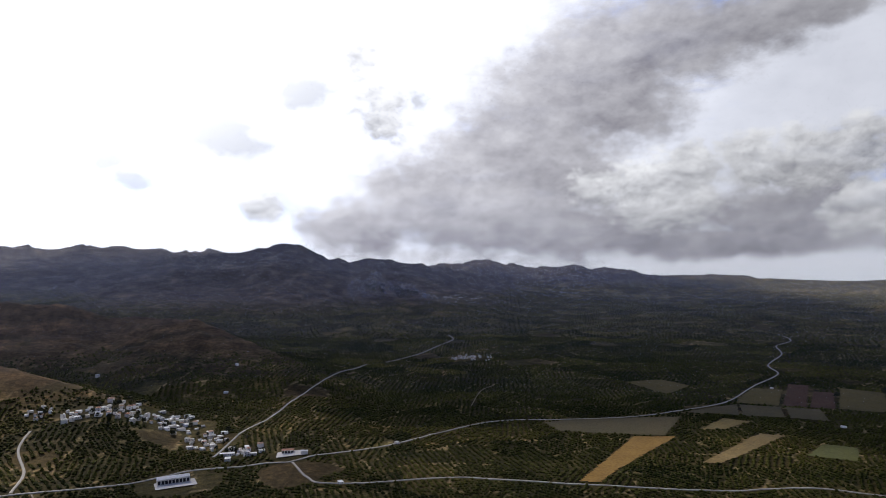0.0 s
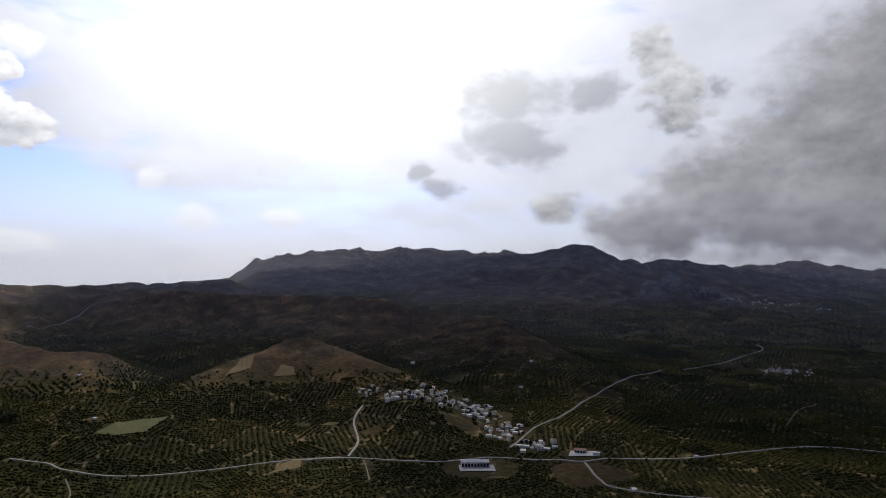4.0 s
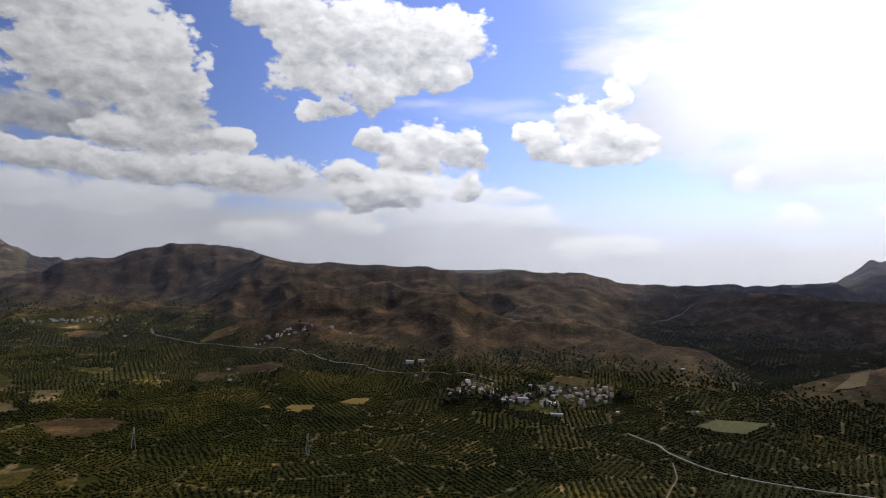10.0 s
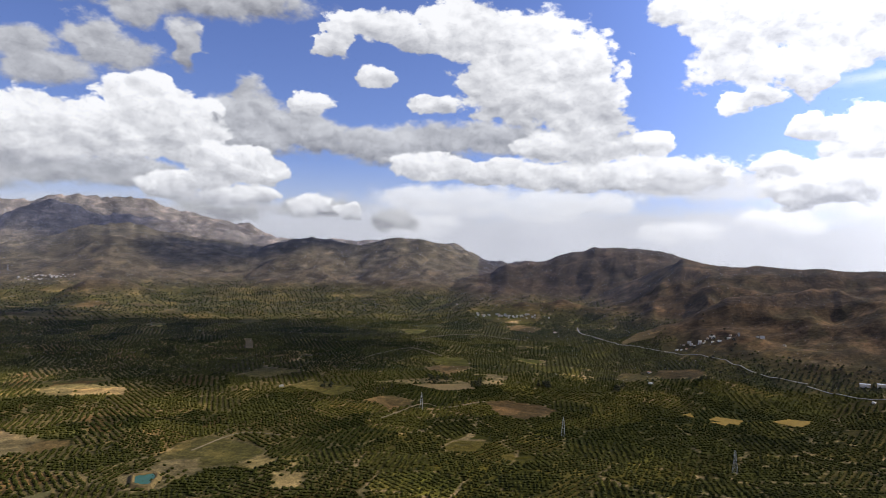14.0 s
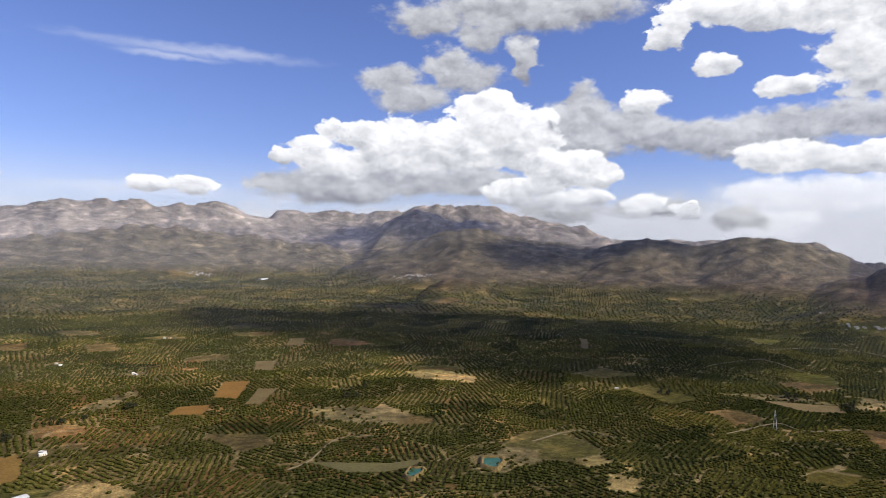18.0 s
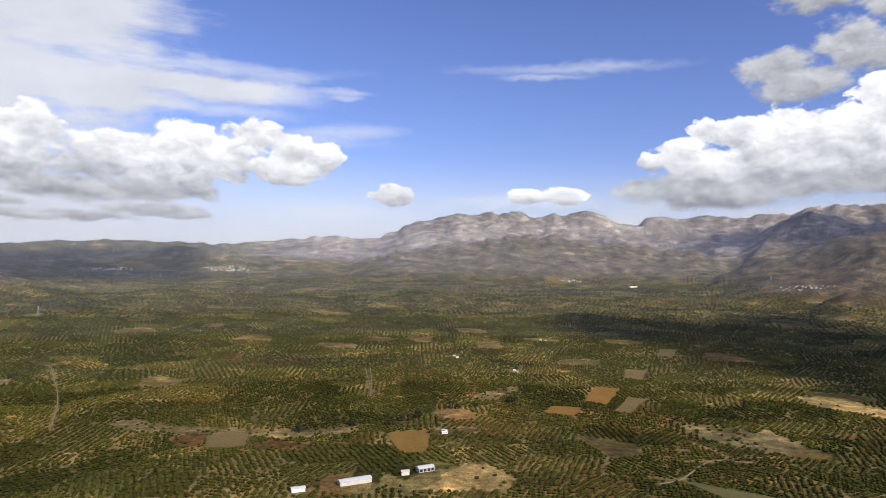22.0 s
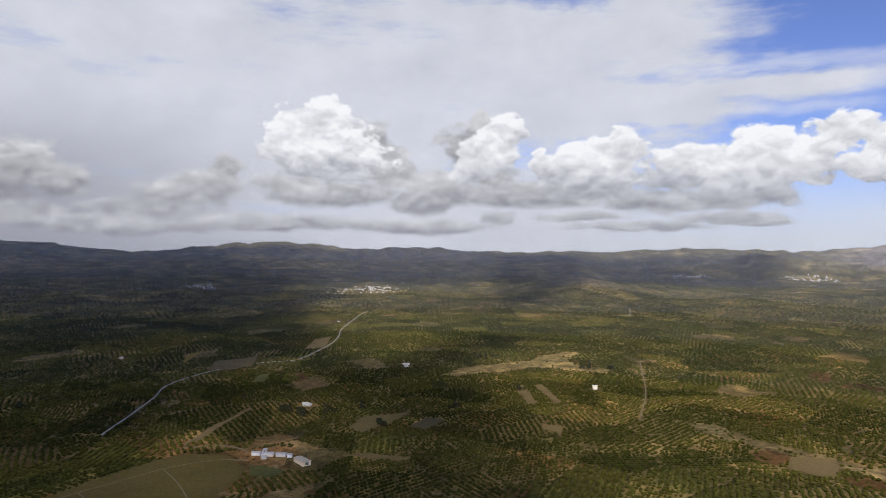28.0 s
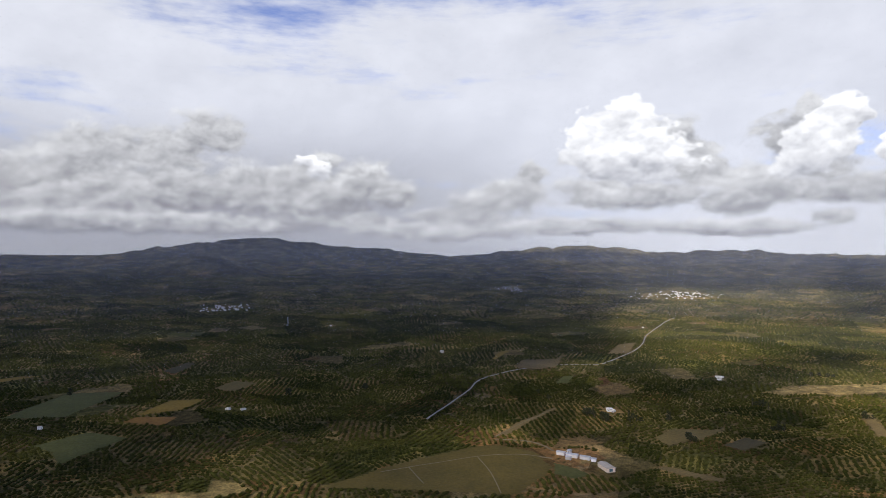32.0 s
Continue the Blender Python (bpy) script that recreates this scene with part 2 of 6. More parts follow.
def wlumps(vector, scale):
    n = wn.new("ShaderNodeTexVoronoi")
    n.normalize = True
    plug(n.inputs["Vector"], vector)
    n.inputs["Scale"].default_value, n.inputs["Detail"].default_value, n.inputs["Roughness"].default_value = scale, 2.0, 0.5
    return wmath("SUBTRACT", 1.0, n.outputs["Distance"])


big_tear, small_tear = wcolour(6.0, 3.0), wcolour(24.0, 5.0)
thin_spot = wvec("ADD", spot, wvec("MULTIPLY", small_tear, (4.0, 1.1, 0.0)))
spot = wvec("ADD", spot, wvec("MULTIPLY", big_tear, (5.0, 2.2, 0.0)))
spot = wvec("ADD", spot, wvec("MULTIPLY", small_tear, (4.0, 2.6, 0.0)))
billow = wnoise(flat, 9.0, 9.0, 0.6)
puff = wnoise(flat, 40.0, 6.0, 0.62)
torn = wvec("ADD", flat, wvec("MULTIPLY", wcolour(30.0, 4.0), (0.035, 0.035, 0.035)))
lumps = wlumps(torn, 30.0)
lumps_up = wlumps(wvec("ADD", torn, (-0.004, 0.005, 0.013)), 30.0)
billow_up = wnoise(wvec("ADD", flat, (-0.008, 0.010, 0.026)), 9.0, 9.0, 0.6)
relief = wmath("ADD", wmath("MULTIPLY", wmath("SUBTRACT", lumps, lumps_up), 0.65), wmath("MULTIPLY", wmath("SUBTRACT", billow, billow_up), 1.1))


# one lobe of a cloud: joins its nearness, weight and height to those of the lobes before it
lobe = bpy.data.node_groups.new("cloud lobe", "ShaderNodeTree")
for socket, kind, way_in in (("Spot", "Vector", "INPUT"), ("Middle", "Vector", "INPUT"), ("Spread", "Vector", "INPUT"), ("Near", "Float", "INPUT"), ("Weight", "Float", "INPUT"), ("Total", "Float", "INPUT"),
                             ("Near", "Float", "OUTPUT"), ("Weight", "Float", "OUTPUT"), ("Total", "Float", "OUTPUT")):
    lobe.interface.new_socket(socket, in_out=way_in, socket_type="NodeSocket" + kind)
sky_nodes, wn = wn, lobe.nodes
given, result = wn.new("NodeGroupInput").outputs, wn.new("NodeGroupOutput").inputs
off = wvec("MULTIPLY", wvec("SUBTRACT", given["Spot"], given["Middle"]), given["Spread"])
away = wvec("LENGTH", off)
share = wmath("POWER", wmath("MAXIMUM", wmath("SUBTRACT", 1.6, away), 0.0), 3.0)
plug(result["Near"], wmath("SMOOTH_MIN", away, given["Near"], 0.2))
plug(result["Weight"], wmath("ADD", given["Weight"], share))
plug(result["Total"], wmath("ADD", given["Total"], wmath("MULTIPLY", wvec("DOT_PRODUCT", off, (0, 1, 0)), share)))
wn = sky_nodes


def cloud_field(clouds):
    """How far inside the nearest cloud of a group a direction is (1 at its middle), and how high in it."""
    before = (9.0, 0.0, 0.0)
    for a, e, w, h in clouds:
        n = wn.new("ShaderNodeGroup")
        n.node_tree = lobe
        for socket, value in zip(n.inputs, (spot if h > 1.7 else thin_spot, (a, e, 0), (1 / w, 1 / h, 0), *before)):
            plug(socket, value)
        before = tuple(n.outputs)
    near, weight, total = before
    return wmath("SUBTRACT", 1.0, near), wmath("DIVIDE", total, wmath("MAXIMUM", weight, 0.001))


air = wn.new("ShaderNodeTexSky")
air.sky_type, air.sun_disc = "NISHITA", False
air.sun_elevation, air.sun_rotation = radians(SUN_HEIGHT), radians(-SUN_BEARING)
air.altitude, air.air_density, air.dust_density = 500, 1.0, 0.6
blue = wn.new("ShaderNodeMix")
blue.data_type, blue.blend_type = "RGBA", "MULTIPLY"
blue.inputs[0].default_value = 1.0
plug(blue.inputs[6], air.outputs[0])
blue.inputs[7].default_value = (0.086, 0.091, 0.142, 1)
# whitish air near the horizon
haze = wstep(el, 9.0, -1.0)
# greyer under the overcast in the north
sky = wmix(wmath("MULTIPLY", haze, 0.92), blue.outputs[2], wmix(wstep(az, 212.0, 258.0), (0.72, 0.76, 0.84, 1), (0.40, 0.41, 0.46, 1)))

sun_way = Vector((-math.sin(radians(SUN_BEARING)), math.cos(radians(SUN_BEARING)), 0)) * math.cos(radians(SUN_HEIGHT)) + Vector((0, 0, math.sin(radians(SUN_HEIGHT))))
dot = wn.new("ShaderNodeVectorMath")
dot.operation = "DOT_PRODUCT"
plug(dot.inputs[0], way)
dot.inputs[1].default_value = sun_way
sunward = dot.outputs["Value"]

rough = wmath("ADD", wmath("MULTIPLY_ADD", billow, 1.5, -0.75), wmath("ADD", wmath("MULTIPLY_ADD", puff, 0.9, -0.45), wmath("MULTIPLY_ADD", lumps, 0.9, -0.6)))

veil, _ = cloud_field(VEIL_CLOUDS)
streak = wnoise(wvec("MULTIPLY", way, (1.0, 1.0, 5.0)), 5.0, 8.0, 0.6)
veil = wmath("MULTIPLY", wstep(wmath("ADD", veil, wmath("MULTIPLY_ADD", streak, 2.2, -1.1)), -0.45, 0.5), 0.95)
lit_veil = wmix(wmath("MULTIPLY_ADD", billow, 0.9, -0.1, clamp=True), (0.62, 0.64, 0.71, 1), (0.94, 0.96, 1.04, 1))
under = wmath("MULTIPLY", wstep(az, 226.0, 258.0), wstep(el, 13.0, 5.0))
lit_veil = wmix(under, lit_veil, (0.42, 0.43, 0.48, 1))
sky = wmix(veil, sky, lit_veil)
wisp, _ = cloud_field(WISP_CLOUDS)
wisp = wmath("MULTIPLY", wstep(wmath("ADD", wisp, wmath("MULTIPLY_ADD", streak, 2.6, -1.3)), -0.5, 1.0), 0.42)
sky = wmix(wisp, sky, (0.86, 0.88, 0.96, 1))

dark, dark_high = cloud_field(DARK_CLOUDS)
dark = wmath("MULTIPLY", wstep(wmath("ADD", dark, wmath("MULTIPLY", rough, 0.6)), -0.3, 0.5), 0.95)
tone = wmath("ADD", wmath("ADD", wmath("MULTIPLY_ADD", dark_high, 0.22, 0.30), wmath("MULTIPLY_ADD", billow, 0.8, -0.4)), wmath("MULTIPLY", relief, 0.6), clamp=True)
sky = wmix(dark, sky, wmix(tone, (0.20, 0.195, 0.225, 1), (0.60, 0.60, 0.64, 1)))

# low cumulus far off in the haze
low, low_high = cloud_field(LOW_CLOUDS)
low = wmath("MULTIPLY", wstep(wmath("ADD", low, wmath("MULTIPLY", rough, 0.8)), -0.35, 0.35), 0.85)
tone = wmath("ADD", wmath("MULTIPLY_ADD", low_high, 0.35, 0.62), wmath("MULTIPLY", relief, 1.1), clamp=True)
sky = wmix(low, sky, wmix(tone, (0.72, 0.74, 0.81, 1), (1.03, 1.04, 1.08, 1)))

# thin grey shreds before the bright veil
shred, _ = cloud_field(THIN_CLOUDS)
shred = wmath("MULTIPLY", wstep(wmath("ADD", shred, wmath("MULTIPLY", rough, 0.7)), -0.25, 0.6), 0.75)
sky = wmix(shred, sky, (0.33, 0.345, 0.385, 1))

grey, grey_high = cloud_field(GREY_CLOUDS)
grey = wmath("MULTIPLY", wstep(wmath("ADD", grey, wmath("MULTIPLY", rough, 0.75)), -0.12, 0.38), 0.92)
tone = wmath("ADD", wmath("MULTIPLY_ADD", grey_high, 0.34, 0.48), wmath("MULTIPLY", relief, 1.5), clamp=True)
sky = wmix(grey, sky, wmix(tone, (0.27, 0.275, 0.305, 1), (0.80, 0.81, 0.84, 1)))

white_deep, white_high = cloud_field(WHITE_CLOUDS)
white = wstep(wmath("ADD", white_deep, wmath("MULTIPLY", rough, 0.75)), -0.08, 0.14)
# clouds before the sun have grey cores and bright rims
core = wmath("MULTIPLY", wstep(sunward, 0.35, 0.85), wmath("MULTIPLY", wstep(wmath("ADD", white_deep, wmath("MULTIPLY", rough, 0.5)), 0.1, 1.3), 0.28))
tone = wmath("ADD", wmath("MULTIPLY_ADD", white_high, 0.50, 0.66), wmath("MULTIPLY", relief, 1.7))
tone = wmath("SUBTRACT", tone, core, clamp=True)
sky = wmix(white, sky, wmix(tone, (0.41, 0.425, 0.485, 1), (1.03, 1.04, 1.08, 1)))

# the whole sky is brighter towards the sun
gain = wn.new("ShaderNodeVectorMath")
gain.operation = "SCALE"
plug(gain.inputs[0], sky)
plug(gain.inputs["Scale"], wmath("MULTIPLY_ADD", wstep(sunward, 0.4, 0.97), 1.0, 1.0))
sky = gain.outputs[0]

shine = wmath("MULTIPLY", wstep(sunward, 0.85, 0.97), 0.6)
plus = wn.new("ShaderNodeMix")
plus.data_type, plus.blend_type = "RGBA", "ADD"
plus.inputs[0].default_value = 1.0
plug(plus.inputs[6], sky)
plug(plus.inputs[7], wmix(wmath("MULTIPLY", shine, wmath("SUBTRACT", 1.0, dark)), (0, 0, 0, 1), (1.5, 1.46, 1.4, 1)))
background = wn.new("ShaderNodeBackground")
plug(background.inputs[0], plus.outputs[2])
background.inputs[1].default_value = 1.0
world_out = wn.new("ShaderNodeOutputWorld")
plug(world_out.inputs[0], background.outputs[0])
scene.world = world

sun = new("sun", bpy.data.lights.new("sun", "SUN"))
sun.data.energy, sun.data.angle, sun.data.color = 5.0, radians(1.8), (1.0, 0.93, 0.82)
sun.matrix_world = look(sun_way * 100, (0, 0, 0))


# ---- materials
def material(name, rough=0.9, metal=0.0):
    m = bpy.data.materials.new(name)
    m.use_nodes = True
    m.node_tree.nodes["Principled BSDF"].inputs["Roughness"].default_value = rough
    m.node_tree.nodes["Principled BSDF"].inputs["Metallic"].default_value = metal
    m.node_tree.nodes["Principled BSDF"].inputs["Specular IOR Level"].default_value = 0.2
    return m, m.node_tree.nodes, m.node_tree.nodes["Principled BSDF"]


def grain(nodes, scale, detail=5.0, coords=None):
    n = nodes.new("ShaderNodeTexNoise")
    n.inputs["Scale"].default_value, n.inputs["Detail"].default_value = scale, detail
    plug(n.inputs["Vector"], coords if coords is not None else nodes.new("ShaderNodeTexCoord").outputs["Object"])
    return n.outputs["Fac"]


def ramp(nodes, fac, *stops):
    n = nodes.new("ShaderNodeValToRGB")
    while len(n.color_ramp.elements) < len(stops):
        n.color_ramp.elements.new(0.5)
    for e, (p, c) in zip(n.color_ramp.elements, stops):
        e.position, e.color = p, (*c, 1)
    plug(n.inputs[0], fac)
    return n.outputs[0]


def blend(nodes, fac, a, b, kind="MIX"):
    n = nodes.new("ShaderNodeMix")
    n.data_type, n.blend_type = "RGBA", kind
    plug(n.inputs[0], fac)
    plug(n.inputs[6], a)
    plug(n.inputs[7], b)
    return n.outputs[2]


def bumped(nodes, shader, height, strength, distance):
    n = nodes.new("ShaderNodeBump")
    n.inputs["Strength"].default_value, n.inputs["Distance"].default_value = strength, distance
    plug(n.inputs["Height"], height)
    plug(shader.inputs["Normal"], n.outputs[0])


def speckled(name, low, high, scale=0.2, fine=2.0, rough=0.9, bump=0.0, distance=0.1):
    """A worn surface in two tones, mottled at two scales."""
    m, nodes, shader = material(name, rough)
    big, small = grain(nodes, scale), grain(nodes, fine, 3.0)
    col = ramp(nodes, big, (0.3, low), (0.7, high))
    col = blend(nodes, 0.35, col, ramp(nodes, small, (0.3, tuple(v * 0.6 for v in low)), (0.7, tuple(min(1, v * 1.25) for v in high))))
    plug(shader.inputs["Base Color"], col)
    if bump:
        bumped(nodes, shader, small, bump, distance)
    return m


def parcel_tint(nodes, coords):
    """One tone for each holding of land, from dark old groves to pale young ones."""
    plot = nodes.new("ShaderNodeTexVoronoi")
    plot.distance, plot.voronoi_dimensions = "CHEBYCHEV", "2D"
    plug(plot.inputs["Vector"], coords)
    plot.inputs["Scale"].default_value = 0.011
    tint = nodes.new("ShaderNodeSeparateColor")
    plug(tint.inputs[0], plot.outputs["Color"])
    return ramp(nodes, tint.outputs[0], (0.0, (0.55, 0.62, 0.50)), (0.45, (0.95, 0.95, 0.9)), (0.8, (1.2, 1.15, 1.05)), (1.0, (1.8, 1.6, 1.5)))


# the open land: colour of the soil and cover is kept with the mesh, grain is added here
land_mat, nodes, shader = material("land", 1.0)
shader.inputs["Specular IOR Level"].default_value = 0.05
cover = nodes.new("ShaderNodeAttribute")
cover.attribute_name = "cover"
obj = nodes.new("ShaderNodeTexCoord").outputs["Object"]
tuft = grain(nodes, 0.11, 6.0, obj)
patch = grain(nodes, 0.018, 5.0, obj)
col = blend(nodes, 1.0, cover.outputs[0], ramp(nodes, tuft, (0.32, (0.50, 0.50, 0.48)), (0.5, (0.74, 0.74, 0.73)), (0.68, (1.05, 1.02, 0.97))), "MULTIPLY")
col = blend(nodes, 0.7, col, ramp(nodes, patch, (0.3, (0.55, 0.58, 0.52)), (0.7, (1.4, 1.34, 1.22))), "MULTIPLY")
clod = grain(nodes, 0.55, 4.0, obj)
col = blend(nodes, 0.8, col, ramp(nodes, clod, (0.36, (0.55, 0.57, 0.52)), (0.64, (1.45, 1.4, 1.3))), "MULTIPLY")
# holdings on the plain; pale terraces and bare scars on the slopes
level = nodes.new("ShaderNodeMath")
level.operation = "MULTIPLY_ADD"
plug(level.inputs[0], cover.outputs["Alpha"])
level.inputs[1].default_value, level.inputs[2].default_value = -0.75, 0.75
col = blend(nodes, level.outputs[0], col, parcel_tint(nodes, obj), "MULTIPLY")
terraces = nodes.new("ShaderNodeVectorMath")
terraces.operation = "MULTIPLY"
plug(terraces.inputs[0], obj)
terraces.inputs[1].default_value = (1.0, 1.0, 2.5)
scar = grain(nodes, 0.014, 6.0, terraces.outputs[0])
col = blend(nodes, 1.0, col, ramp(nodes, scar, (0.40, (0.82, 0.82, 0.80)), (0.57, (1.0, 1.0, 1.0)), (0.64, (1.5, 1.42, 1.34)), (0.74, (1.85, 1.7, 1.55))), "MULTIPLY")
plug(shader.inputs["Base Color"], col)
# rills and outcrops on the bare slopes, clods on the plain
rill = nodes.new("ShaderNodeTexNoise")
rill.noise_type = "RIDGED_MULTIFRACTAL"
plug(rill.inputs["Vector"], obj)
rill.inputs["Scale"].default_value, rill.inputs["Detail"].default_value, rill.inputs["Roughness"].default_value = 0.007, 7.0, 0.55
rough_land = nodes.new("ShaderNodeMath")
rough_land.operation = "MULTIPLY_ADD"
steep = nodes.new("ShaderNodeMath")
steep.operation = "MULTIPLY"
plug(steep.inputs[0], cover.outputs["Alpha"])
steep.inputs[1].default_value = 9.0
plug(rough_land.inputs[0], rill.outputs["Fac"])
plug(rough_land.inputs[1], steep.outputs[0])
plug(rough_land.inputs[2], tuft)
bumped(nodes, shader, rough_land.outputs[0], 0.8, 2.6)

leaf_mat, nodes, shader = material("olive leaves", 0.9)
shader.inputs["Specular IOR Level"].default_value = 0.05
obj = nodes.new("ShaderNodeTexCoord").outputs["Object"]
island = nodes.new("ShaderNodeNewGeometry").outputs["Random Per Island"]
col = ramp(nodes, island, (0.0, (0.030, 0.032, 0.006)), (0.5, (0.041, 0.042, 0.008)), (1.0, (0.056, 0.056, 0.013)))
col = blend(nodes, 0.6, col, ramp(nodes, grain(nodes, 1.3, 3.0, obj), (0.35, (0.45, 0.45, 0.45)), (0.65, (1.5, 1.5, 1.4))), "MULTIPLY")
col = blend(nodes, 1.0, col, parcel_tint(nodes, obj), "MULTIPLY")
plug(shader.inputs["Base Color"], col)
bumped(nodes, shader, grain(nodes, 2.0, 2.0, obj), 0.8, 0.5)

scrub_mat, nodes, shader = material("thorny scrub", 0.95)
shader.inputs["Specular IOR Level"].default_value = 0.05
island = nodes.new("ShaderNodeNewGeometry").outputs["Random Per Island"]
plug(shader.inputs["Base Color"], ramp(nodes, island, (0.0, (0.030, 0.025, 0.008)), (0.5, (0.046, 0.035, 0.012)), (1.0, (0.066, 0.047, 0.020))))


RIDGES = []
# far west range
RIDGES.append(([(36.7, 1.72, 4500), (33.6, 2.01, 4500), (31.0, 1.93, 4500), (28.7, 2.29, 4500), (27.1, 2.14, 4500), (21.4, 1.82, 4500), (19.5, 1.98, 4500), (18.1, 1.81, 4500), (41.6, 1.08, 4500), (43.3, 0.07, 4500), (44.9, -0.47, 4500), (48.6, -1.19, 4500)],
               1300, 400, 1.5, 0.25))
# west massif
RIDGES.append(([(26.1, 0.84, 3700), (21.4, 1.63, 3700), (18.1, 1.81, 3700), (15.3, 2.36, 3700), (13.8, 2.6, 3700), (12.2, 2.57, 3700), (10.1, 1.47, 3700), (8.2, 1.1, 3700), (6.3, 1.39, 3700), (3.0, 1.02, 3700), (-0.8, 0.51, 3700), (-4.0, -0.43, 3700), (-8.3, -1.52, 3700)],
               1500, 700, 1.5, 0.35))
# west far
RIDGES.append(([(0.2, 0.84, 4450), (-2.6, 1.21, 4450), (-4.5, 1.07, 4450), (-7.3, 0.73, 4450), (-12.5, 0.66, 4450), (-16.8, 0.2, 4450), (-17.7, -0.13, 4450)],
               900, 300, 1.5, 0.25))
# north rim
RIDGES.append(([(-17.7, -0.18, 4700), (-22.4, -0.13, 4700), (-24.3, -0.01, 4700), (-26.2, -0.39, 4700), (-30.4, -0.62, 4700), (-34.5, -0.53, 4700), (-36.7, -0.33, 4700)],
               700, 250, 1.5, 0.2))
# dark hill
RIDGES.append(([(51.9, -1.58, 2300), (48.6, -1.61, 2200), (44.9, -1.83, 2100), (41.6, -2.06, 2050), (37.3, -2.0, 2000), (34.0, -2.1, 1950), (29.9, -2.38, 1900), (27.3, -3.32, 1850), (23.2, -3.58, 1750), (20.9, -3.73, 1700), (18.2, -4.96, 1600), (11.6, -7.96, 1350)],
               750, 600, 1.4, 0.5))
# second hill
RIDGES.append(([(18.1, -5.28, 2350), (14.8, -4.06, 2500), (10.5, -3.68, 2600), (4.9, -4.33, 2650), (1.1, -5.08, 2600), (-3.6, -5.97, 2500)],
               600, 500, 1.4, 0.3))
# near spur
RIDGES.append(([(48.7, -9.84, 1150), (44.8, -8.04, 1230), (40.8, -6.66, 1300), (38.2, -5.67, 1350), (36.2, -5.92, 1330), (32.5, -7.36, 1230), (27.4, -9.4, 1120)],
               330, 300, 1.3, 0.25))
# saddle
RIDGES.append(([(62.9, -1.89, 2700), (59.2, -1.3, 2700), (55.9, -1.28, 2700), (53.6, -1.33, 2700), (51.2, -0.96, 3000), (48.3, -1.0, 3000), (44.9, -0.71, 3100)],
               700, 400, 1.4, 0.3))
# south ridge
RIDGES.append(([(103.5, -4.81, 2500), (97.9, -2.84, 2500), (94.1, -1.12, 2450), (90.8, 0.51, 2400), (89.0, 0.14, 2350), (86.6, -0.03, 2300), (80.8, -0.07, 2250), (77.4, -0.08, 2250), (74.8, -0.26, 2250), (73.8, -0.56, 2300), (71.2, -0.55, 2300), (68.8, -0.22, 2300), (66.8, -0.46, 2300), (62.9, -0.38, 2350), (59.5, -1.15, 2400), (56.4, -1.22, 2450), (53.6, -1.57, 2500)],
               1050, 500, 1.25, 0.55))
# south foothill
RIDGES.append(([(91.2, -5.02, 1700), (89.3, -3.8, 1720), (87.5, -2.58, 1750), (84.7, -2.28, 1750), (80.0, -1.46, 1800), (77.6, -2.34, 1700), (73.9, -2.49, 1600), (71.0, -4.06, 1550), (67.6, -4.91, 1500)],
               640, 450, 1.3, 0.55))
# mid foothill
RIDGES.append(([(80.7, -9.94, 1300), (76.0, -7.94, 1350), (72.3, -5.97, 1400), (68.1, -4.69, 1500), (63.4, -4.8, 1550), (59.6, -5.16, 1500), (56.7, -6.22, 1400), (54.3, -6.36, 1380)],
               520, 380, 1.3, 0.55))
# round hill
RIDGES.append(([(106.9, -1.0, 2800), (105.7, -0.24, 2800), (102.2, 0.09, 2800), (101.1, 0.4, 2800), (98.4, 1.18, 2800), (95.6, 1.35, 2800), (92.9, 1.06, 2800), (90.8, 0.65, 2800), (89.0, 0.09, 2800), (85.6, -0.66, 2800)],
               1000, 500, 1.3, 0.55))
# gorge hill
RIDGES.append(([(125.5, 1.06, 3400), (123.6, 1.59, 3400), (120.8, 1.53, 3400), (118.8, 1.03, 3400), (117.0, 1.55, 3400), (115.1, 1.88, 3400), (111.3, 1.33, 3400), (108.5, 0.52, 3400), (107.1, -0.2, 3400), (105.2, -0.71, 3400)],
               1000, 500, 1.35, 0.4))
# gorge back
RIDGES.append(([(109.4, -0.21, 3800), (107.1, -0.15, 3800), (105.2, -0.01, 3800), (102.4, 0.06, 3800), (100.0, -0.35, 3800)],
               600, 300, 1.4, 0.3))
# dark ridge
RIDGES.append(([(144.2, 0.57, 3500), (142.3, 1.31, 3500), (140.4, 1.95, 3500), (138.3, 2.4, 3500), (134.8, 1.76, 3500), (130.5, 1.17, 3500), (125.8, 0.64, 3500), (121.0, -0.43, 3500), (117.7, -1.72, 3500)],
               1000, 500, 1.4, 0.35))
# bald range
RIDGES.append(([(184.5, 1.12, 4600), (181.7, 1.32, 4600), (179.5, 1.21, 4600), (177.6, 1.48, 4600), (175.3, 2.67, 4600), (171.3, 3.65, 4600), (169.2, 3.48, 4600), (166.1, 3.98, 4600), (164.0, 3.44, 4600), (160.7, 3.93, 4600), (158.3, 3.57, 4600), (156.4, 2.82, 4600), (154.5, 2.25, 4600)],
               800, 300, 1.3, 0.4))
# high range
RIDGES.append(([(156.4, 2.44, 4700), (154.5, 3.42, 4700), (152.7, 3.32, 4700), (149.4, 3.52, 4700), (147.0, 3.43, 4700), (143.3, 3.96, 4700), (140.9, 4.28, 4700), (137.6, 4.43, 4700), (135.2, 3.9, 4700), (131.9, 3.1, 4700), (128.1, 2.55, 4700), (125.8, 1.56, 4700)],
               800, 250, 1.3, 0.4))
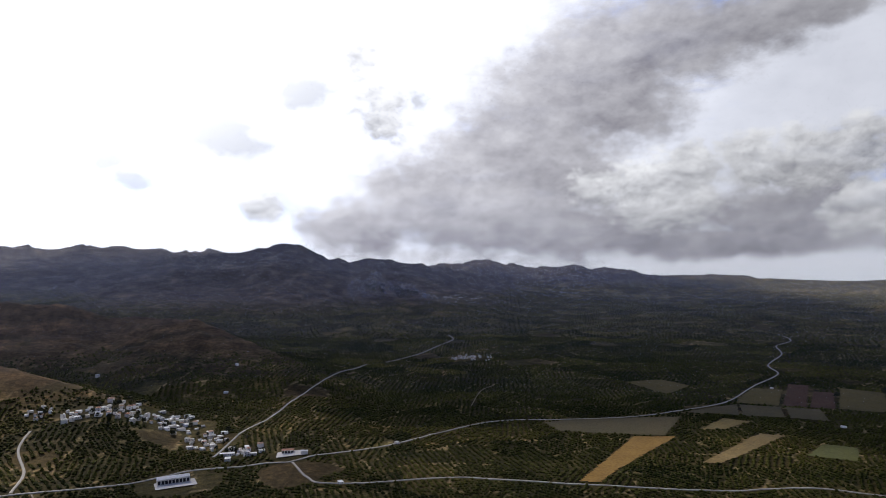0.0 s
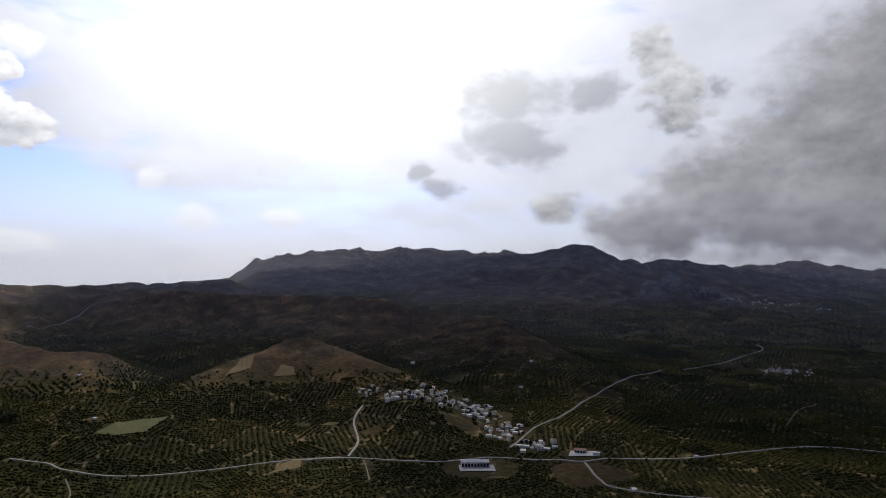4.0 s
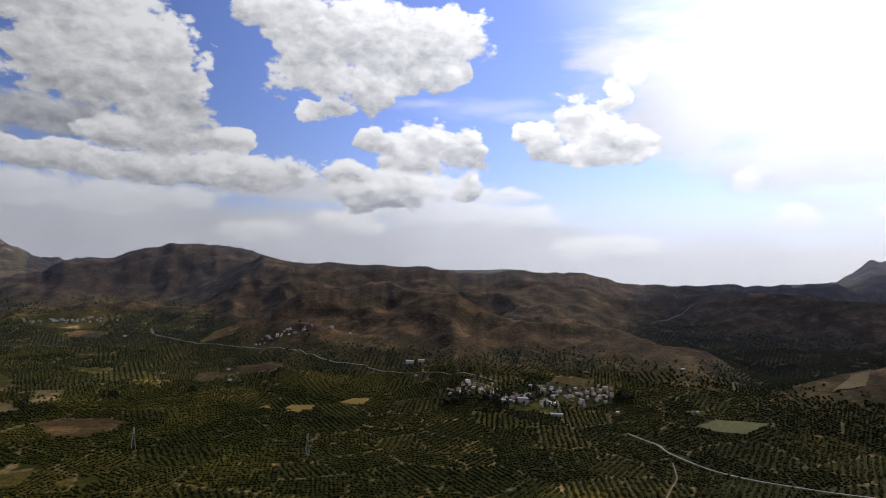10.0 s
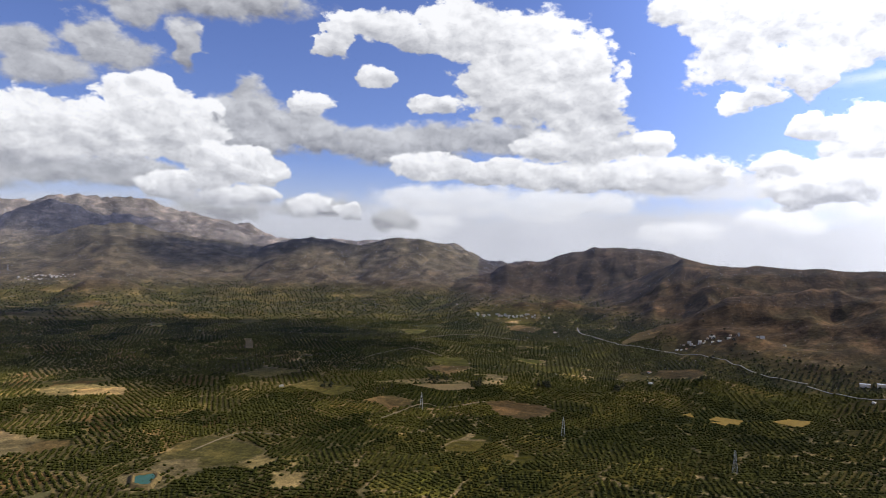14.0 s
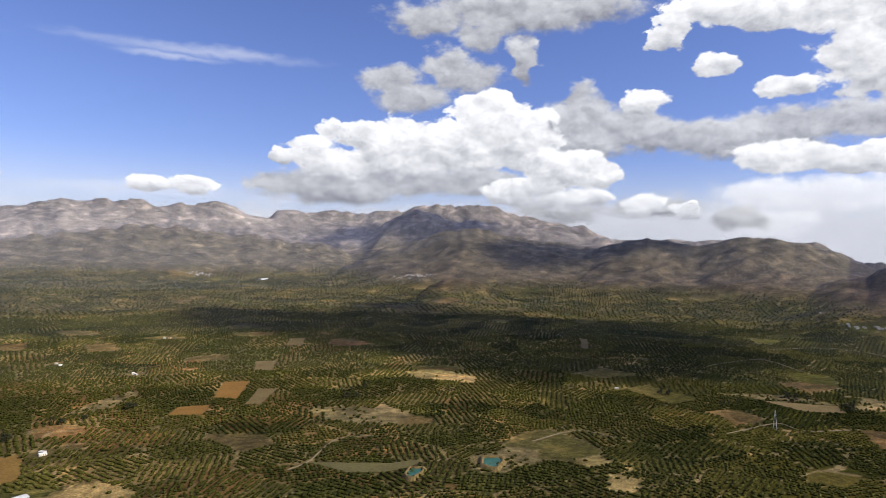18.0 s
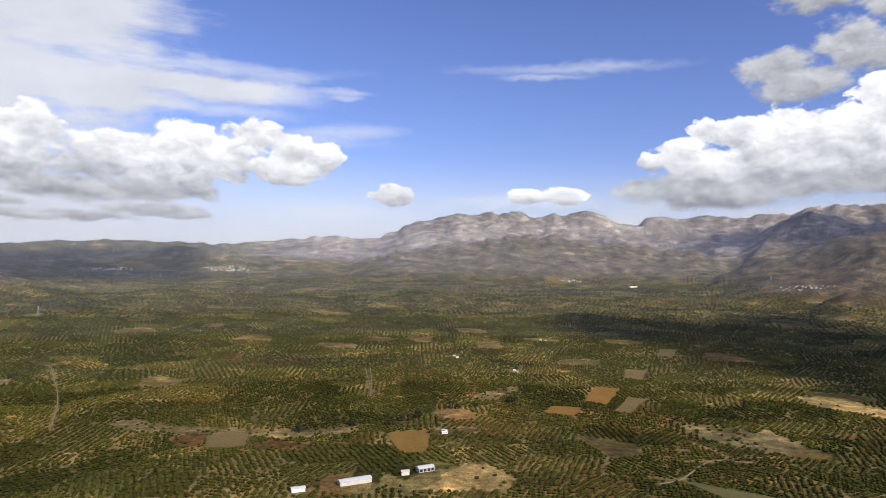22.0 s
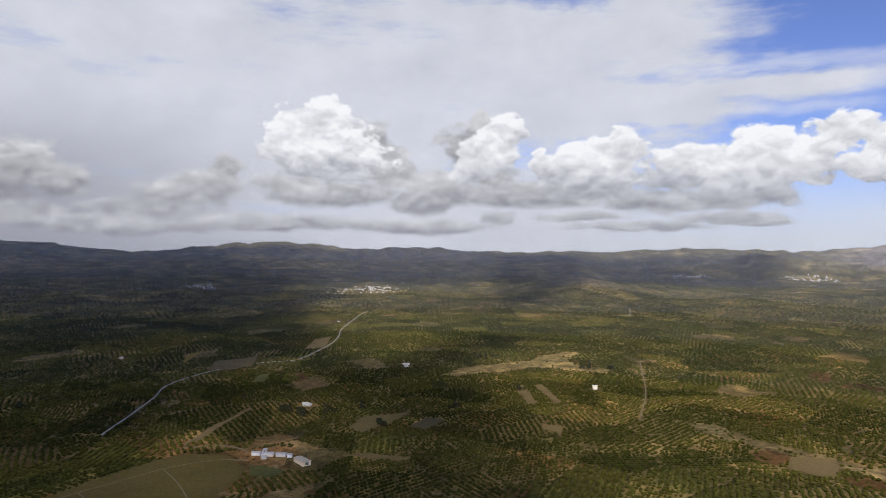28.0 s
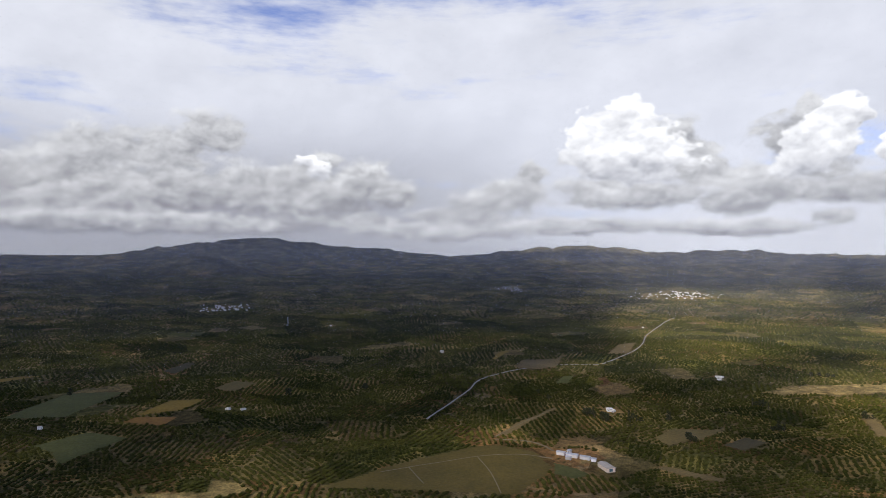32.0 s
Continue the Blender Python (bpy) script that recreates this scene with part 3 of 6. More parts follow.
# gorge mount
RIDGES.append(([(147.4, 1.21, 4250), (145.6, 2.65, 4250), (144.2, 3.48, 4250), (142.8, 3.78, 4250), (140.9, 3.53, 4250), (139.5, 2.99, 4250), (135.7, 2.82, 4250), (131.9, 2.41, 4250), (128.1, 1.85, 4250), (123.9, 1.27, 4250)],
               700, 300, 1.4, 0.45))
# east rim
RIDGES.append(([(128.1, 1.3, 4300), (124.8, 1.44, 4300), (121.5, 1.61, 4300), (118.7, 1.28, 4300), (115.5, 1.76, 4300), (111.0, 1.4, 4300)],
               800, 300, 1.4, 0.4))
# low dome
RIDGES.append(([(175.2, 0.32, 4000), (172.9, 0.69, 4000), (168.2, 1.39, 4000), (165.8, 1.77, 4000), (162.5, 1.7, 4000), (158.3, 1.23, 4000), (151.7, 0.57, 4000)],
               800, 400, 1.4, 0.3))
# knoll
RIDGES.append(([(142.7, -3.86, 2600), (141.3, -2.89, 2600), (140.1, -2.31, 2600), (138.9, -2.1, 2600), (137.5, -2.35, 2600), (134.6, -3.37, 2600), (133.0, -4.13, 2600)],
               260, 220, 1.3, 0.35))
# far low
RIDGES.append(([(216.1, -0.22, 4700), (210.2, 0.25, 4700), (206.9, 0.18, 4700), (204.1, 0.47, 4700), (199.9, 0.69, 4700), (196.6, 0.58, 4700), (192.8, 0.51, 4700), (188.1, 0.74, 4700), (183.4, 1.25, 4700), (180.6, 1.26, 4700), (177.3, 1.22, 4700)],
               600, 250, 1.4, 0.2))
# dark low
RIDGES.append(([(197.5, -0.41, 4100), (196.1, -0.02, 4100), (194.7, 0.34, 4100), (191.8, 0.11, 4100), (188.1, -0.15, 4100), (183.8, -0.54, 4100)],
               350, 300, 1.4, 0.2))
# back hills
RIDGES.append(([(248.9, -0.3, 4500), (243.3, -0.08, 4500), (240.4, 0.42, 4500), (237.1, 0.62, 4500), (234.3, 0.75, 4500), (231.0, 0.52, 4500), (227.2, 0.3, 4500), (222.1, 0.51, 4500), (218.3, 0.28, 4500), (213.6, 0.16, 4500), (209.8, 0.25, 4500)],
               1300, 400, 1.4, 0.35))
# back low
RIDGES.append(([(210.3, 0.2, 4650), (204.7, 0.27, 4650), (199.9, 0.65, 4650), (196.1, 0.46, 4650), (194.3, 0.71, 4650), (189.6, 0.39, 4650)],
               600, 250, 1.4, 0.2))
# misty range
RIDGES.append(([(283.6, -1.13, 4700), (281.8, -0.68, 4700), (279.5, -0.75, 4700), (277.6, -0.87, 4700), (275.3, -0.5, 4700), (271.5, 0.22, 4700), (269.7, 0.47, 4700), (265.9, 0.97, 4700), (262.6, 1.33, 4700), (259.3, 0.9, 4700), (256.0, 0.61, 4700), (253.1, 0.4, 4700), (249.8, 0.19, 4700), (246.1, -0.29, 4700)],
               700, 250, 1.4, 0.25))
# table hill
RIDGES.append(([(274.4, -2.08, 3700), (272.0, -1.43, 3700), (270.1, -0.77, 3700), (268.2, -0.3, 3700), (266.3, -0.42, 3700), (264.5, -0.73, 3700), (263.0, -1.37, 3700), (261.1, -2.0, 3700)],
               400, 350, 1.3, 0.3))
# bare knoll
RIDGES.append(([(260.2, -4.1, 3000), (258.3, -3.24, 3000), (256.9, -2.82, 3000), (255.5, -2.62, 3000), (254.1, -3.36, 3000), (252.2, -3.91, 3000)],
               230, 300, 1.2, 0.5))
# village hill
RIDGES.append(([(234.7, -3.91, 2900), (231.0, -3.26, 2900), (226.7, -2.83, 2900), (223.4, -3.02, 2900), (220.6, -3.45, 2900), (215.0, -3.28, 2900), (210.7, -2.28, 2900), (208.4, -1.87, 2900), (205.1, -2.43, 2900), (200.8, -3.05, 2900)],
               420, 400, 1.3, 0.2))


# ---- land: heights in metres over the plain, by bearing (degrees to the left of the start) and range from the drone
EYE = 230.0
FIRST_BEARING = -75.0


def lattice(ix, iy, seed):
    n = (ix * 374761393 + iy * 668265263 + seed * 974634777) & 0x7FFFFFFF
    n = ((n ^ (n >> 13)) * 1274126177) & 0x7FFFFFFF
    return ((n ^ (n >> 16)) & 0xFFFF) / 65535.0


def value_noise(x, y, seed=0):
    ix, iy = np.floor(x).astype(np.int64), np.floor(y).astype(np.int64)
    fx, fy = x - ix, y - iy
    fx, fy = fx * fx * (3 - 2 * fx), fy * fy * (3 - 2 * fy)
    a, b = lattice(ix, iy, seed), lattice(ix + 1, iy, seed)
    c, d = lattice(ix, iy + 1, seed), lattice(ix + 1, iy + 1, seed)
    return (a + (b - a) * fx) * (1 - fy) + (c + (d - c) * fx) * fy


def fractal(x, y, octaves=4, seed=0):
    total, gain, norm = 0.0, 1.0, 0.0
    for k in range(octaves):
        total = total + gain * value_noise(x * 2 ** k + 17.3 * k, y * 2 ** k - 9.1 * k, seed + k)
        norm, gain = norm + gain, gain * 0.5
    return total / norm


def plain_height(r, a=None):
    h = 168.0 * (np.clip(r - 800.0, 0, None) / 3800.0) ** 1.5
    if a is None:
        return h
    # the land falls away to the sea behind the southern saddle
    gap = np.clip(1 - np.abs(a - 55.0) / 14.0, 0, 1)
    return h - gap * np.clip((r - 2900.0) / 900.0, 0, 1.6) * 80.0


def bearing_of(x, y):
    return (np.degrees(np.arctan2(-x, y)) - FIRST_BEARING) % 360.0 + FIRST_BEARING


def ridged(x, y, octaves, seed):
    """Noise with sharp crests (1) and round hollows (0)."""
    total, gain, norm = 0.0, 1.0, 0.0
    for k in range(octaves):
        n = 1 - np.abs(2 * value_noise(x * 2.1 ** k + 5.7 * k, y * 2.1 ** k - 3.3 * k, seed + k) - 1)
        total, norm, gain = total + gain * n, norm + gain, gain * 0.45
    return total / norm


def crest_line(crest):
    """Bearings, heights in degrees and ranges of a crest, in rising order of bearing."""
    c = np.array(sorted(crest), float)
    return c[:, 0], c[:, 1], c[:, 2]


CRESTS = [(*crest_line(crest), front, back, power, gully) for crest, front, back, power, gully in RIDGES]


def land_height(x, y):
    x, y = np.asarray(x, float), np.asarray(y, float)
    shape = x.shape
    x, y = x.ravel(), y.ravel()
    r, a = np.hypot(x, y), bearing_of(x, y)
    hill = np.zeros_like(r)
    for k, (az, el, rc, front, back, power, gully) in enumerate(CRESTS):
        near_by = np.nonzero((a > az[0] - 7.2) & (a < az[-1] + 7.2) & (r > rc.min() - front) & (r < rc.max() + back))[0]
        if not len(near_by):
            continue
        b, q, u, v = a[near_by], r[near_by], x[near_by], y[near_by]
        range_c = np.interp(b, az, rc)
        # rocky far crests are more jagged than the near, rounded ones
        jag = (0.85 + 0.75 * np.clip((range_c - 2400) / 1800.0, 0, 1)) * np.where(b > 184, 0.65, 1.0)
        zero = b * 0
        wob = (value_noise(b * 1.1, zero + 3.1 + k, 5) - 0.5) * 0.24 + (value_noise(b * 2.9, zero + 7.7 + k, 6) - 0.5) * 0.15 + (value_noise(b * 7.5, zero + 1.3 + k, 7) - 0.5) * 0.08
        top = EYE + range_c * np.tan(np.radians(np.interp(b, az, el)))
        side = np.clip(np.minimum((b - az[0]) / 7.0 + 1, (az[-1] - b) / 7.0 + 1), 0, 1)
        amp = np.clip(top - plain_height(range_c), 0, None) * side * side * (3 - 2 * side)
        w = np.clip(np.where(q < range_c, (range_c - q) / front, (q - range_c) / back), 0, 1)
        prof = np.clip((1 - w) ** power * (1 + power * w * 0.6), 0, 1)
        amp = amp + np.minimum(amp * 0.6, 40) / 40 * range_c * np.radians(wob * jag) * prof ** 4
        # spurs and gullies branch down the slopes
        bend, sway = 260 * (fractal(u / 420.0, v / 420.0, 2, 35 + k) - 0.5), 260 * (fractal(u / 420.0, v / 420.0, 2, 57 + k) - 0.5)
        size = 1 + 0.5 * np.clip((range_c - 2500) / 2000.0, 0, 1)
        spur = ridged((u + bend) / (430.0 * size), (v + sway) / (430.0 * size), 2, 31 + k)
        rib = ridged((u + 0.5 * bend) / 150.0, (v + 0.5 * sway) / 150.0, 2, 47 + k)
        fine = ridged(u / 60.0, v / 60.0, 2, 33)
        cut = 1.15 * (1 - spur) + 0.50 * (1 - rib) + 0.22 * (1 - fine)
        cut = np.minimum(1.25 * cut * gully, 0.85) * amp * prof * (1 - prof ** 5)
        hill[near_by] = np.maximum(hill[near_by], amp * prof - cut)
    roll = (fractal(x / 420.0, y / 420.0, 3, 11) - 0.5) * 16.0 * np.clip((r - 500) / 900.0, 0.25, 1)
    # low swells and banks over the far plain
    roll = roll + (ridged(x / 520.0, y / 520.0, 3, 15) - 0.55) * 30.0 * np.clip((r - 1500) / 1000.0, 0, 1)
    z = plain_height(r, a) + hill + roll * np.clip(1 - hill / 60.0, 0, 1) + (fractal(x / 60.0, y / 60.0, 2, 23) - 0.5) * 2.0
    return z.reshape(shape)


def inside(poly, x, y):
    hit = np.zeros(x.shape, bool)
    px, py = np.array(poly, float).T
    ok = (x > px.min()) & (x < px.max()) & (y > py.min()) & (y < py.max())
    if not ok.any():
        return hit
    u, v, odd = x[ok], y[ok], np.zeros(ok.sum(), bool)
    for i in range(len(px)):
        j = i - 1
        cross = (py[i] > v) != (py[j] > v)
        slant = (px[j] - px[i]) * (v - py[i]) / (py[j] - py[i] if py[j] != py[i] else 1e-9) + px[i]
        odd ^= cross & (u < slant)
    hit[ok] = odd
    return hit




# ---- what lies on the land: courses of roads, corners of fields, villages and houses (metres)
ROADS = []
ROADS.append((6, [(-490, 642), (-448, 678), (-354, 708), (-318, 737), (-290, 763), (-215, 782), (-177, 786), (-124, 828), (-64, 878), (0, 942), (90, 1014), (264, 1026), (358, 1054), (493, 1138), (619, 1288), (720, 1395), (751, 1497), (858, 1642), (916, 1780), (1011, 1882), (1073, 2070)]))
ROADS.append((6, [(-288, 816), (-283, 910), (-270, 950), (-261, 981), (-252, 1076), (-223, 1248), (-182, 1537)]))
ROADS.append((6, [(-141, 1586), (-55, 1746), (0, 1870), (31, 1987), (19, 2115)]))
ROADS.append((5.5, [(-180, 780), (-151, 727), (-121, 711), (0, 737), (66, 731), (177, 709), (295, 691), (346, 695), (409, 695), (496, 651)]))
ROADS.append((6, [(-548, 864), (-529, 812), (-481, 749), (-452, 682)]))
ROADS.append((3.5, [(-429, 681), (-407, 653), (-381, 618)]))
ROADS.append((5.5, [(-803, 484), (-747, 493), (-704, 488), (-627, 505), (-559, 567), (-510, 629), (-458, 676)]))
ROADS.append((3.5, [(-675, 467), (-627, 439), (-596, 410), (-558, 376)]))
ROADS.append((4.5, [(-1267, 187), (-1194, 266), (-1139, 322), (-1084, 396)]))
ROADS.append((6, [(-1676, 1039), (-1694, 1119), (-1774, 1247), (-1798, 1312), (-1738, 1363)]))
ROADS.append((4.6, [(-1904, -313), (-1771, -279), (-1637, -178), (-1536, -102), (-1429, 1), (-1302, 104), (-1278, 189)]))
ROADS.append((5, [(1060, -802), (1103, -881), (1194, -1011), (1362, -1181), (1558, -1449)]))
ROADS.append((5, [(825, -330), (866, -368), (961, -457), (1029, -513), (1073, -600), (1092, -689), (1084, -729), (1059, -795)]))
ROADS.append((3.2, [(706, -374), (686, -406), (663, -415), (637, -414)]))
ROADS.append((3, [(49, 1124), (74, 1260), (105, 1315)]))
ROADS.append((3, [(-829, -410), (-935, -393), (-930, -352), (-992, -307)]))
ROADS.append((3, [(1686, -1626), (1572, -1542)]))
ROADS.append((3, [(715, -378), (746, -421), (787, -489), (810, -530)]))
ROADS.append((3, [(-29, -1033), (-33, -1148), (-33, -1248)]))
ROADS.append((3, [(643, -206), (650, -265), (654, -321), (642, -371), (616, -399)]))
ROADS.append((3, [(652, -323), (603, -314), (546, -296)]))
ROADS.append((3, [(648, -239), (596, -236)]))
ROADS.append((3, [(546, -1264), (437, -1036), (371, -859)]))
ROADS.append((3, [(-29, -1038), (-28, -1136), (-23, -1247)]))
ROADS.append((3, [(-1516, -674), (-1687, -589), (-1637, -395)]))
ROADS.append((3, [(-1232, -648), (-1387, -616), (-1326, -512)]))
ROADS.append((3, [(-597, -540), (-678, -536), (-696, -486)]))
ROADS.append((3, [(-309, -619), (-341, -632), (-404, -682), (-450, -670)]))
FIELDS = []
FIELDS.append(('meadow', [(375, 1336), (457, 1351), (491, 1287), (418, 1210)]))
FIELDS.append(('ochre', [(148, 722), (266, 915), (331, 916), (203, 760), (174, 716)]))
FIELDS.append(('grey', [(154, 1003), (200, 1023), (377, 1027), (313, 915), (168, 944)]))
FIELDS.append(('tan', [(308, 788), (451, 930), (483, 913), (339, 786)]))
FIELDS.append(('ochre_dull', [(374, 947), (436, 1019), (476, 998), (413, 948)]))
FIELDS.append(('meadow', [(508, 1133), (600, 1261), (652, 1246), (575, 1109)]))
FIELDS.append(('soil', [(577, 1108), (688, 1297), (725, 1284), (614, 1095)]))
FIELDS.append(('soil', [(616, 1093), (697, 1226), (730, 1210), (654, 1081)]))
FIELDS.append(('meadow', [(656, 1079), (764, 1254), (818, 1204), (723, 1049)]))
FIELDS.append(('grey', [(387, 1057), (510, 1125), (474, 1036)]))
FIELDS.append(('grey', [(477, 1034), (510, 1122), (571, 1098), (540, 1022)]))
FIELDS.append(('grey', [(544, 1020), (576, 1097), (626, 1078), (594, 995)]))
FIELDS.append(('green', [(454, 820), (508, 873), (548, 856), (507, 794)]))
FIELDS.append(('grey', [(547, 779), (591, 842), (623, 825), (572, 755)]))
FIELDS.append(('green', [(-788, 582), (-809, 635), (-758, 679), (-732, 618)]))
FIELDS.append(('straw', [(-1054, 107), (-1080, 132), (-1083, 170), (-1039, 149)]))
FIELDS.append(('straw', [(-1016, 22), (-1034, 57), (-1002, 48)]))
FIELDS.append(('straw', [(-1038, -16), (-1059, 1), (-1031, 7)]))
FIELDS.append(('meadow', [(-580, 790), (-575, 808), (-550, 808), (-548, 800)]))
FIELDS.append(('tan', [(-492, 582), (-508, 622), (-497, 652), (-475, 620)]))
FIELDS.append(('tan', [(-752, 894), (-774, 941), (-751, 952), (-727, 928)]))
FIELDS.append(('tan', [(-853, 922), (-848, 960), (-805, 901), (-809, 835)]))
FIELDS.append(('tan', [(-1047, -464), (-1102, -373), (-1068, -346), (-1027, -395)]))
FIELDS.append(('earth', [(-1108, -354), (-1194, -366), (-1191, -322), (-1115, -316)]))
FIELDS.append(('earth', [(-1039, -546), (-1107, -448), (-1128, -371), (-1098, -381), (-1060, -470)]))
FIELDS.append(('straw', [(-1028, 22), (-1053, 35), (-1046, 75), (-1016, 65)]))
FIELDS.append(('straw', [(-1055, 108), (-1086, 136), (-1076, 162), (-1037, 140)]))
FIELDS.append(('orange', [(-359, -971), (-417, -1078), (-456, -1056), (-387, -944)]))
FIELDS.append(('tan', [(-381, -907), (-443, -996), (-469, -976), (-401, -891)]))
FIELDS.append(('orange', [(-273, -905), (-299, -948), (-342, -932), (-315, -882)]))
FIELDS.append(('ochre', [(-48, -813), (-57, -828), (-101, -820), (-88, -746), (-59, -741)]))
FIELDS.append(('tan', [(-498, -1145), (-537, -1225), (-576, -1206), (-524, -1120)]))
FIELDS.append(('tan', [(-661, -1343), (-705, -1416), (-741, -1402), (-693, -1325)]))
FIELDS.append(('earth', [(-163, -991), (-198, -1036), (-282, -1098), (-285, -1070), (-225, -998)]))
FIELDS.append(('earth', [(-441, -827), (-503, -825), (-529, -762), (-564, -744), (-506, -690), (-463, -730), (-440, -778)]))
FIELDS.append(('pale', [(-718, -976), (-780, -949), (-797, -861), (-750, -810), (-743, -858), (-702, -898)]))
FIELDS.append(('tan', [(-1191, -933), (-1307, -1025), (-1314, -1009), (-1198, -914)]))
FIELDS.append(('reservoir', [(-336, -631), (-370, -605), (-407, -573), (-445, -563), (-416, -545), (-384, -550), (-352, -575)]))
FIELDS.append(('earth', [(-491, -538), (-512, -537), (-553, -534), (-574, -509), (-547, -476), (-505, -486), (-476, -473), (-464, -493)]))
FIELDS.append(('pale', [(-576, -460), (-613, -457), (-611, -427), (-569, -430)]))
FIELDS.append(('pale', [(-575, -412), (-586, -376), (-550, -365), (-533, -380)]))
FIELDS.append(('ochre', [(-43, -820), (-52, -832), (-98, -838), (-92, -759), (-54, -748)]))
FIELDS.append(('soil_red', [(255, -1313), (264, -1412), (235, -1417), (217, -1313)]))
FIELDS.append(('soil_red', [(205, -1272), (189, -1348), (130, -1324), (87, -1348), (94, -1290), (160, -1298)]))
FIELDS.append(('earth', [(326, -894), (290, -913), (223, -878), (121, -860), (55, -854), (-10, -873), (-3, -838), (79, -809), (146, -834), (213, -837), (279, -854)]))
FIELDS.append(('soil_red', [(220, -821), (208, -847), (175, -831), (179, -782), (200, -785)]))
FIELDS.append(('soil_red', [(121, -790), (100, -807), (50, -787), (55, -762), (102, -767)]))
FIELDS.append(('tan', [(175, -831), (150, -854), (124, -831), (123, -776), (171, -779)]))
FIELDS.append(('pale', [(-32, -678), (-59, -659), (-118, -704), (-148, -702), (-168, -651), (-154, -618), (-51, -626), (-31, -643)]))
FIELDS.append(('tan', [(234, -599), (213, -625), (173, -628), (155, -602), (223, -585)]))
FIELDS.append(('pale', [(766, -906), (783, -974), (777, -1015), (747, -1077), (716, -1128), (733, -1170), (713, -1249), (690, -1278), (666, -1182), (624, -1154), (567, -1160), (547, -1120), (610, -1113), (685, -1065), (719, -986), (739, -919)]))
FIELDS.append(('tan', [(624, -922), (611, -937), (527, -845), (533, -826)]))
FIELDS.append(('tan', [(603, -949), (594, -966), (499, -873), (507, -863)]))
FIELDS.append(('tan', [(465, -753), (435, -763), (404, -706), (430, -731), (452, -733)]))
FIELDS.append(('grey', [(586, -620), (597, -671), (570, -680), (558, -626)]))
FIELDS.append(('ochre_dull', [(641, -563), (665, -619), (635, -674), (620, -642), (607, -557)]))
FIELDS.append(('tan', [(549, -484), (550, -502), (494, -532), (488, -520), (523, -494)]))
FIELDS.append(('meadow', [(625, -133), (658, -218), (686, -316), (688, -345), (679, -370), (644, -395), (591, -383), (564, -355), (535, -308)]))
FIELDS.append(('green', [(604, -392), (580, -404), (556, -409), (550, -383), (572, -370)]))
FIELDS.append(('tan', [(1099, -623), (1153, -672), (1139, -747), (1180, -794), (1076, -706), (1065, -654)]))
FIELDS.append(('straw', [(1180, -616), (1249, -671), (1251, -700), (1166, -617)]))
FIELDS.append(('tan', [(1132, -867), (1228, -969), (1234, -1033), (1130, -924)]))
FIELDS.append(('soil_red', [(969, -722), (973, -745), (917, -715), (917, -691)]))
FIELDS.append(('green', [(951, -619), (1002, -669), (998, -693), (948, -646)]))
FIELDS.append(('earth', [(946, -457), (943, -484), (907, -478), (900, -448)]))
FIELDS.append(('tan', [(721, -384), (759, -428), (807, -514), (801, -524), (766, -463), (714, -397)]))
FIELDS.append(('green', [(1024, 206), (1165, 144), (1147, 58), (1004, 123)]))
FIELDS.append(('straw', [(977, 43), (1059, -7), (1054, -60), (990, -21)]))
FIELDS.append(('orange', [(947, 53), (972, 37), (955, -17), (913, 3)]))
FIELDS.append(('green', [(877, 143), (915, 89), (872, 40), (791, 107), (843, 118)]))
FIELDS.append(('ochre_dull', [(1124, -71), (1186, -111), (1151, -145), (1085, -101)]))
FIELDS.append(('straw', [(1294, 317), (1334, 233), (1325, 197), (1256, 308)]))
FIELDS.append(('grey', [(1305, 8), (1381, -41), (1353, -56), (1274, -15)]))
FIELDS.append(('pale', [(670, 54), (667, 6), (650, -36), (687, -43), (670, -66), (644, -79), (632, -39), (644, 3)]))
VILLAGES = []
VILLAGES.append((0, -570, 912, 17, 18, 9))
VILLAGES.append((0, -511, 917, 39, 27, 16))
VILLAGES.append((0, -465, 943, 34, 39, 24))
VILLAGES.append((0, -422, 963, 60, 47, 24))
VILLAGES.append((0, -377, 942, 56, 31, 12))
VILLAGES.append((0, -314, 877, 26, 44, 24))
VILLAGES.append((0, -258, 832, 24, 26, 16))
VILLAGES.append((1, -1037, 334, 44, 37, 30))
VILLAGES.append((1, -973, 398, 50, 33, 38))
VILLAGES.append((1, -999, 493, 69, 49, 36))
VILLAGES.append((1, -1002, 546, 30, 25, 10))
VILLAGES.append((2, -1503, 47, 127, 34, 26))
VILLAGES.append((2, -1976, -537, 114, 31, 24))
VILLAGES.append((2, 63, 1663, 62, 45, 20))
VILLAGES.append((3, 88, 2989, 206, 101, 16))
VILLAGES.append((3, 685, 3571, 67, 91, 6))
VILLAGES.append((3, -1728, -2287, 98, 31, 16))
VILLAGES.append((3, -1082, -3147, 83, 31, 8))
VILLAGES.append((3, -286, -3798, 147, 56, 8))
VILLAGES.append((3, 711, -3709, 131, 63, 40))
VILLAGES.append((3, 1230, -3545, 103, 75, 22))
VILLAGES.append((3, -305, -3776, 77, 39, 6))
VILLAGES.append((3, -1086, -3145, 82, 31, 6))
VILLAGES.append((2, 1990, -1874, 168, 143, 46))
VILLAGES.append((3, 2526, -1407, 89, 108, 18))
VILLAGES.append((2, 2229, -170, 92, 98, 34))
LONE_HOUSES = []
LONE_HOUSES += [(-652, 1225), (-406, 1279), (-376, 1125), (792, 1134), (827, 1145), (718, 1017), (726, 1004), (594, 965), (636, 1257), (-62, 881), (-112, 713), (-1009, 716), (-895, 521), (-1170, 263), (-833, 617), (-1811, -360), (-1226, -68), (-2162, -781), (-937, -656), (-1299, -75)]
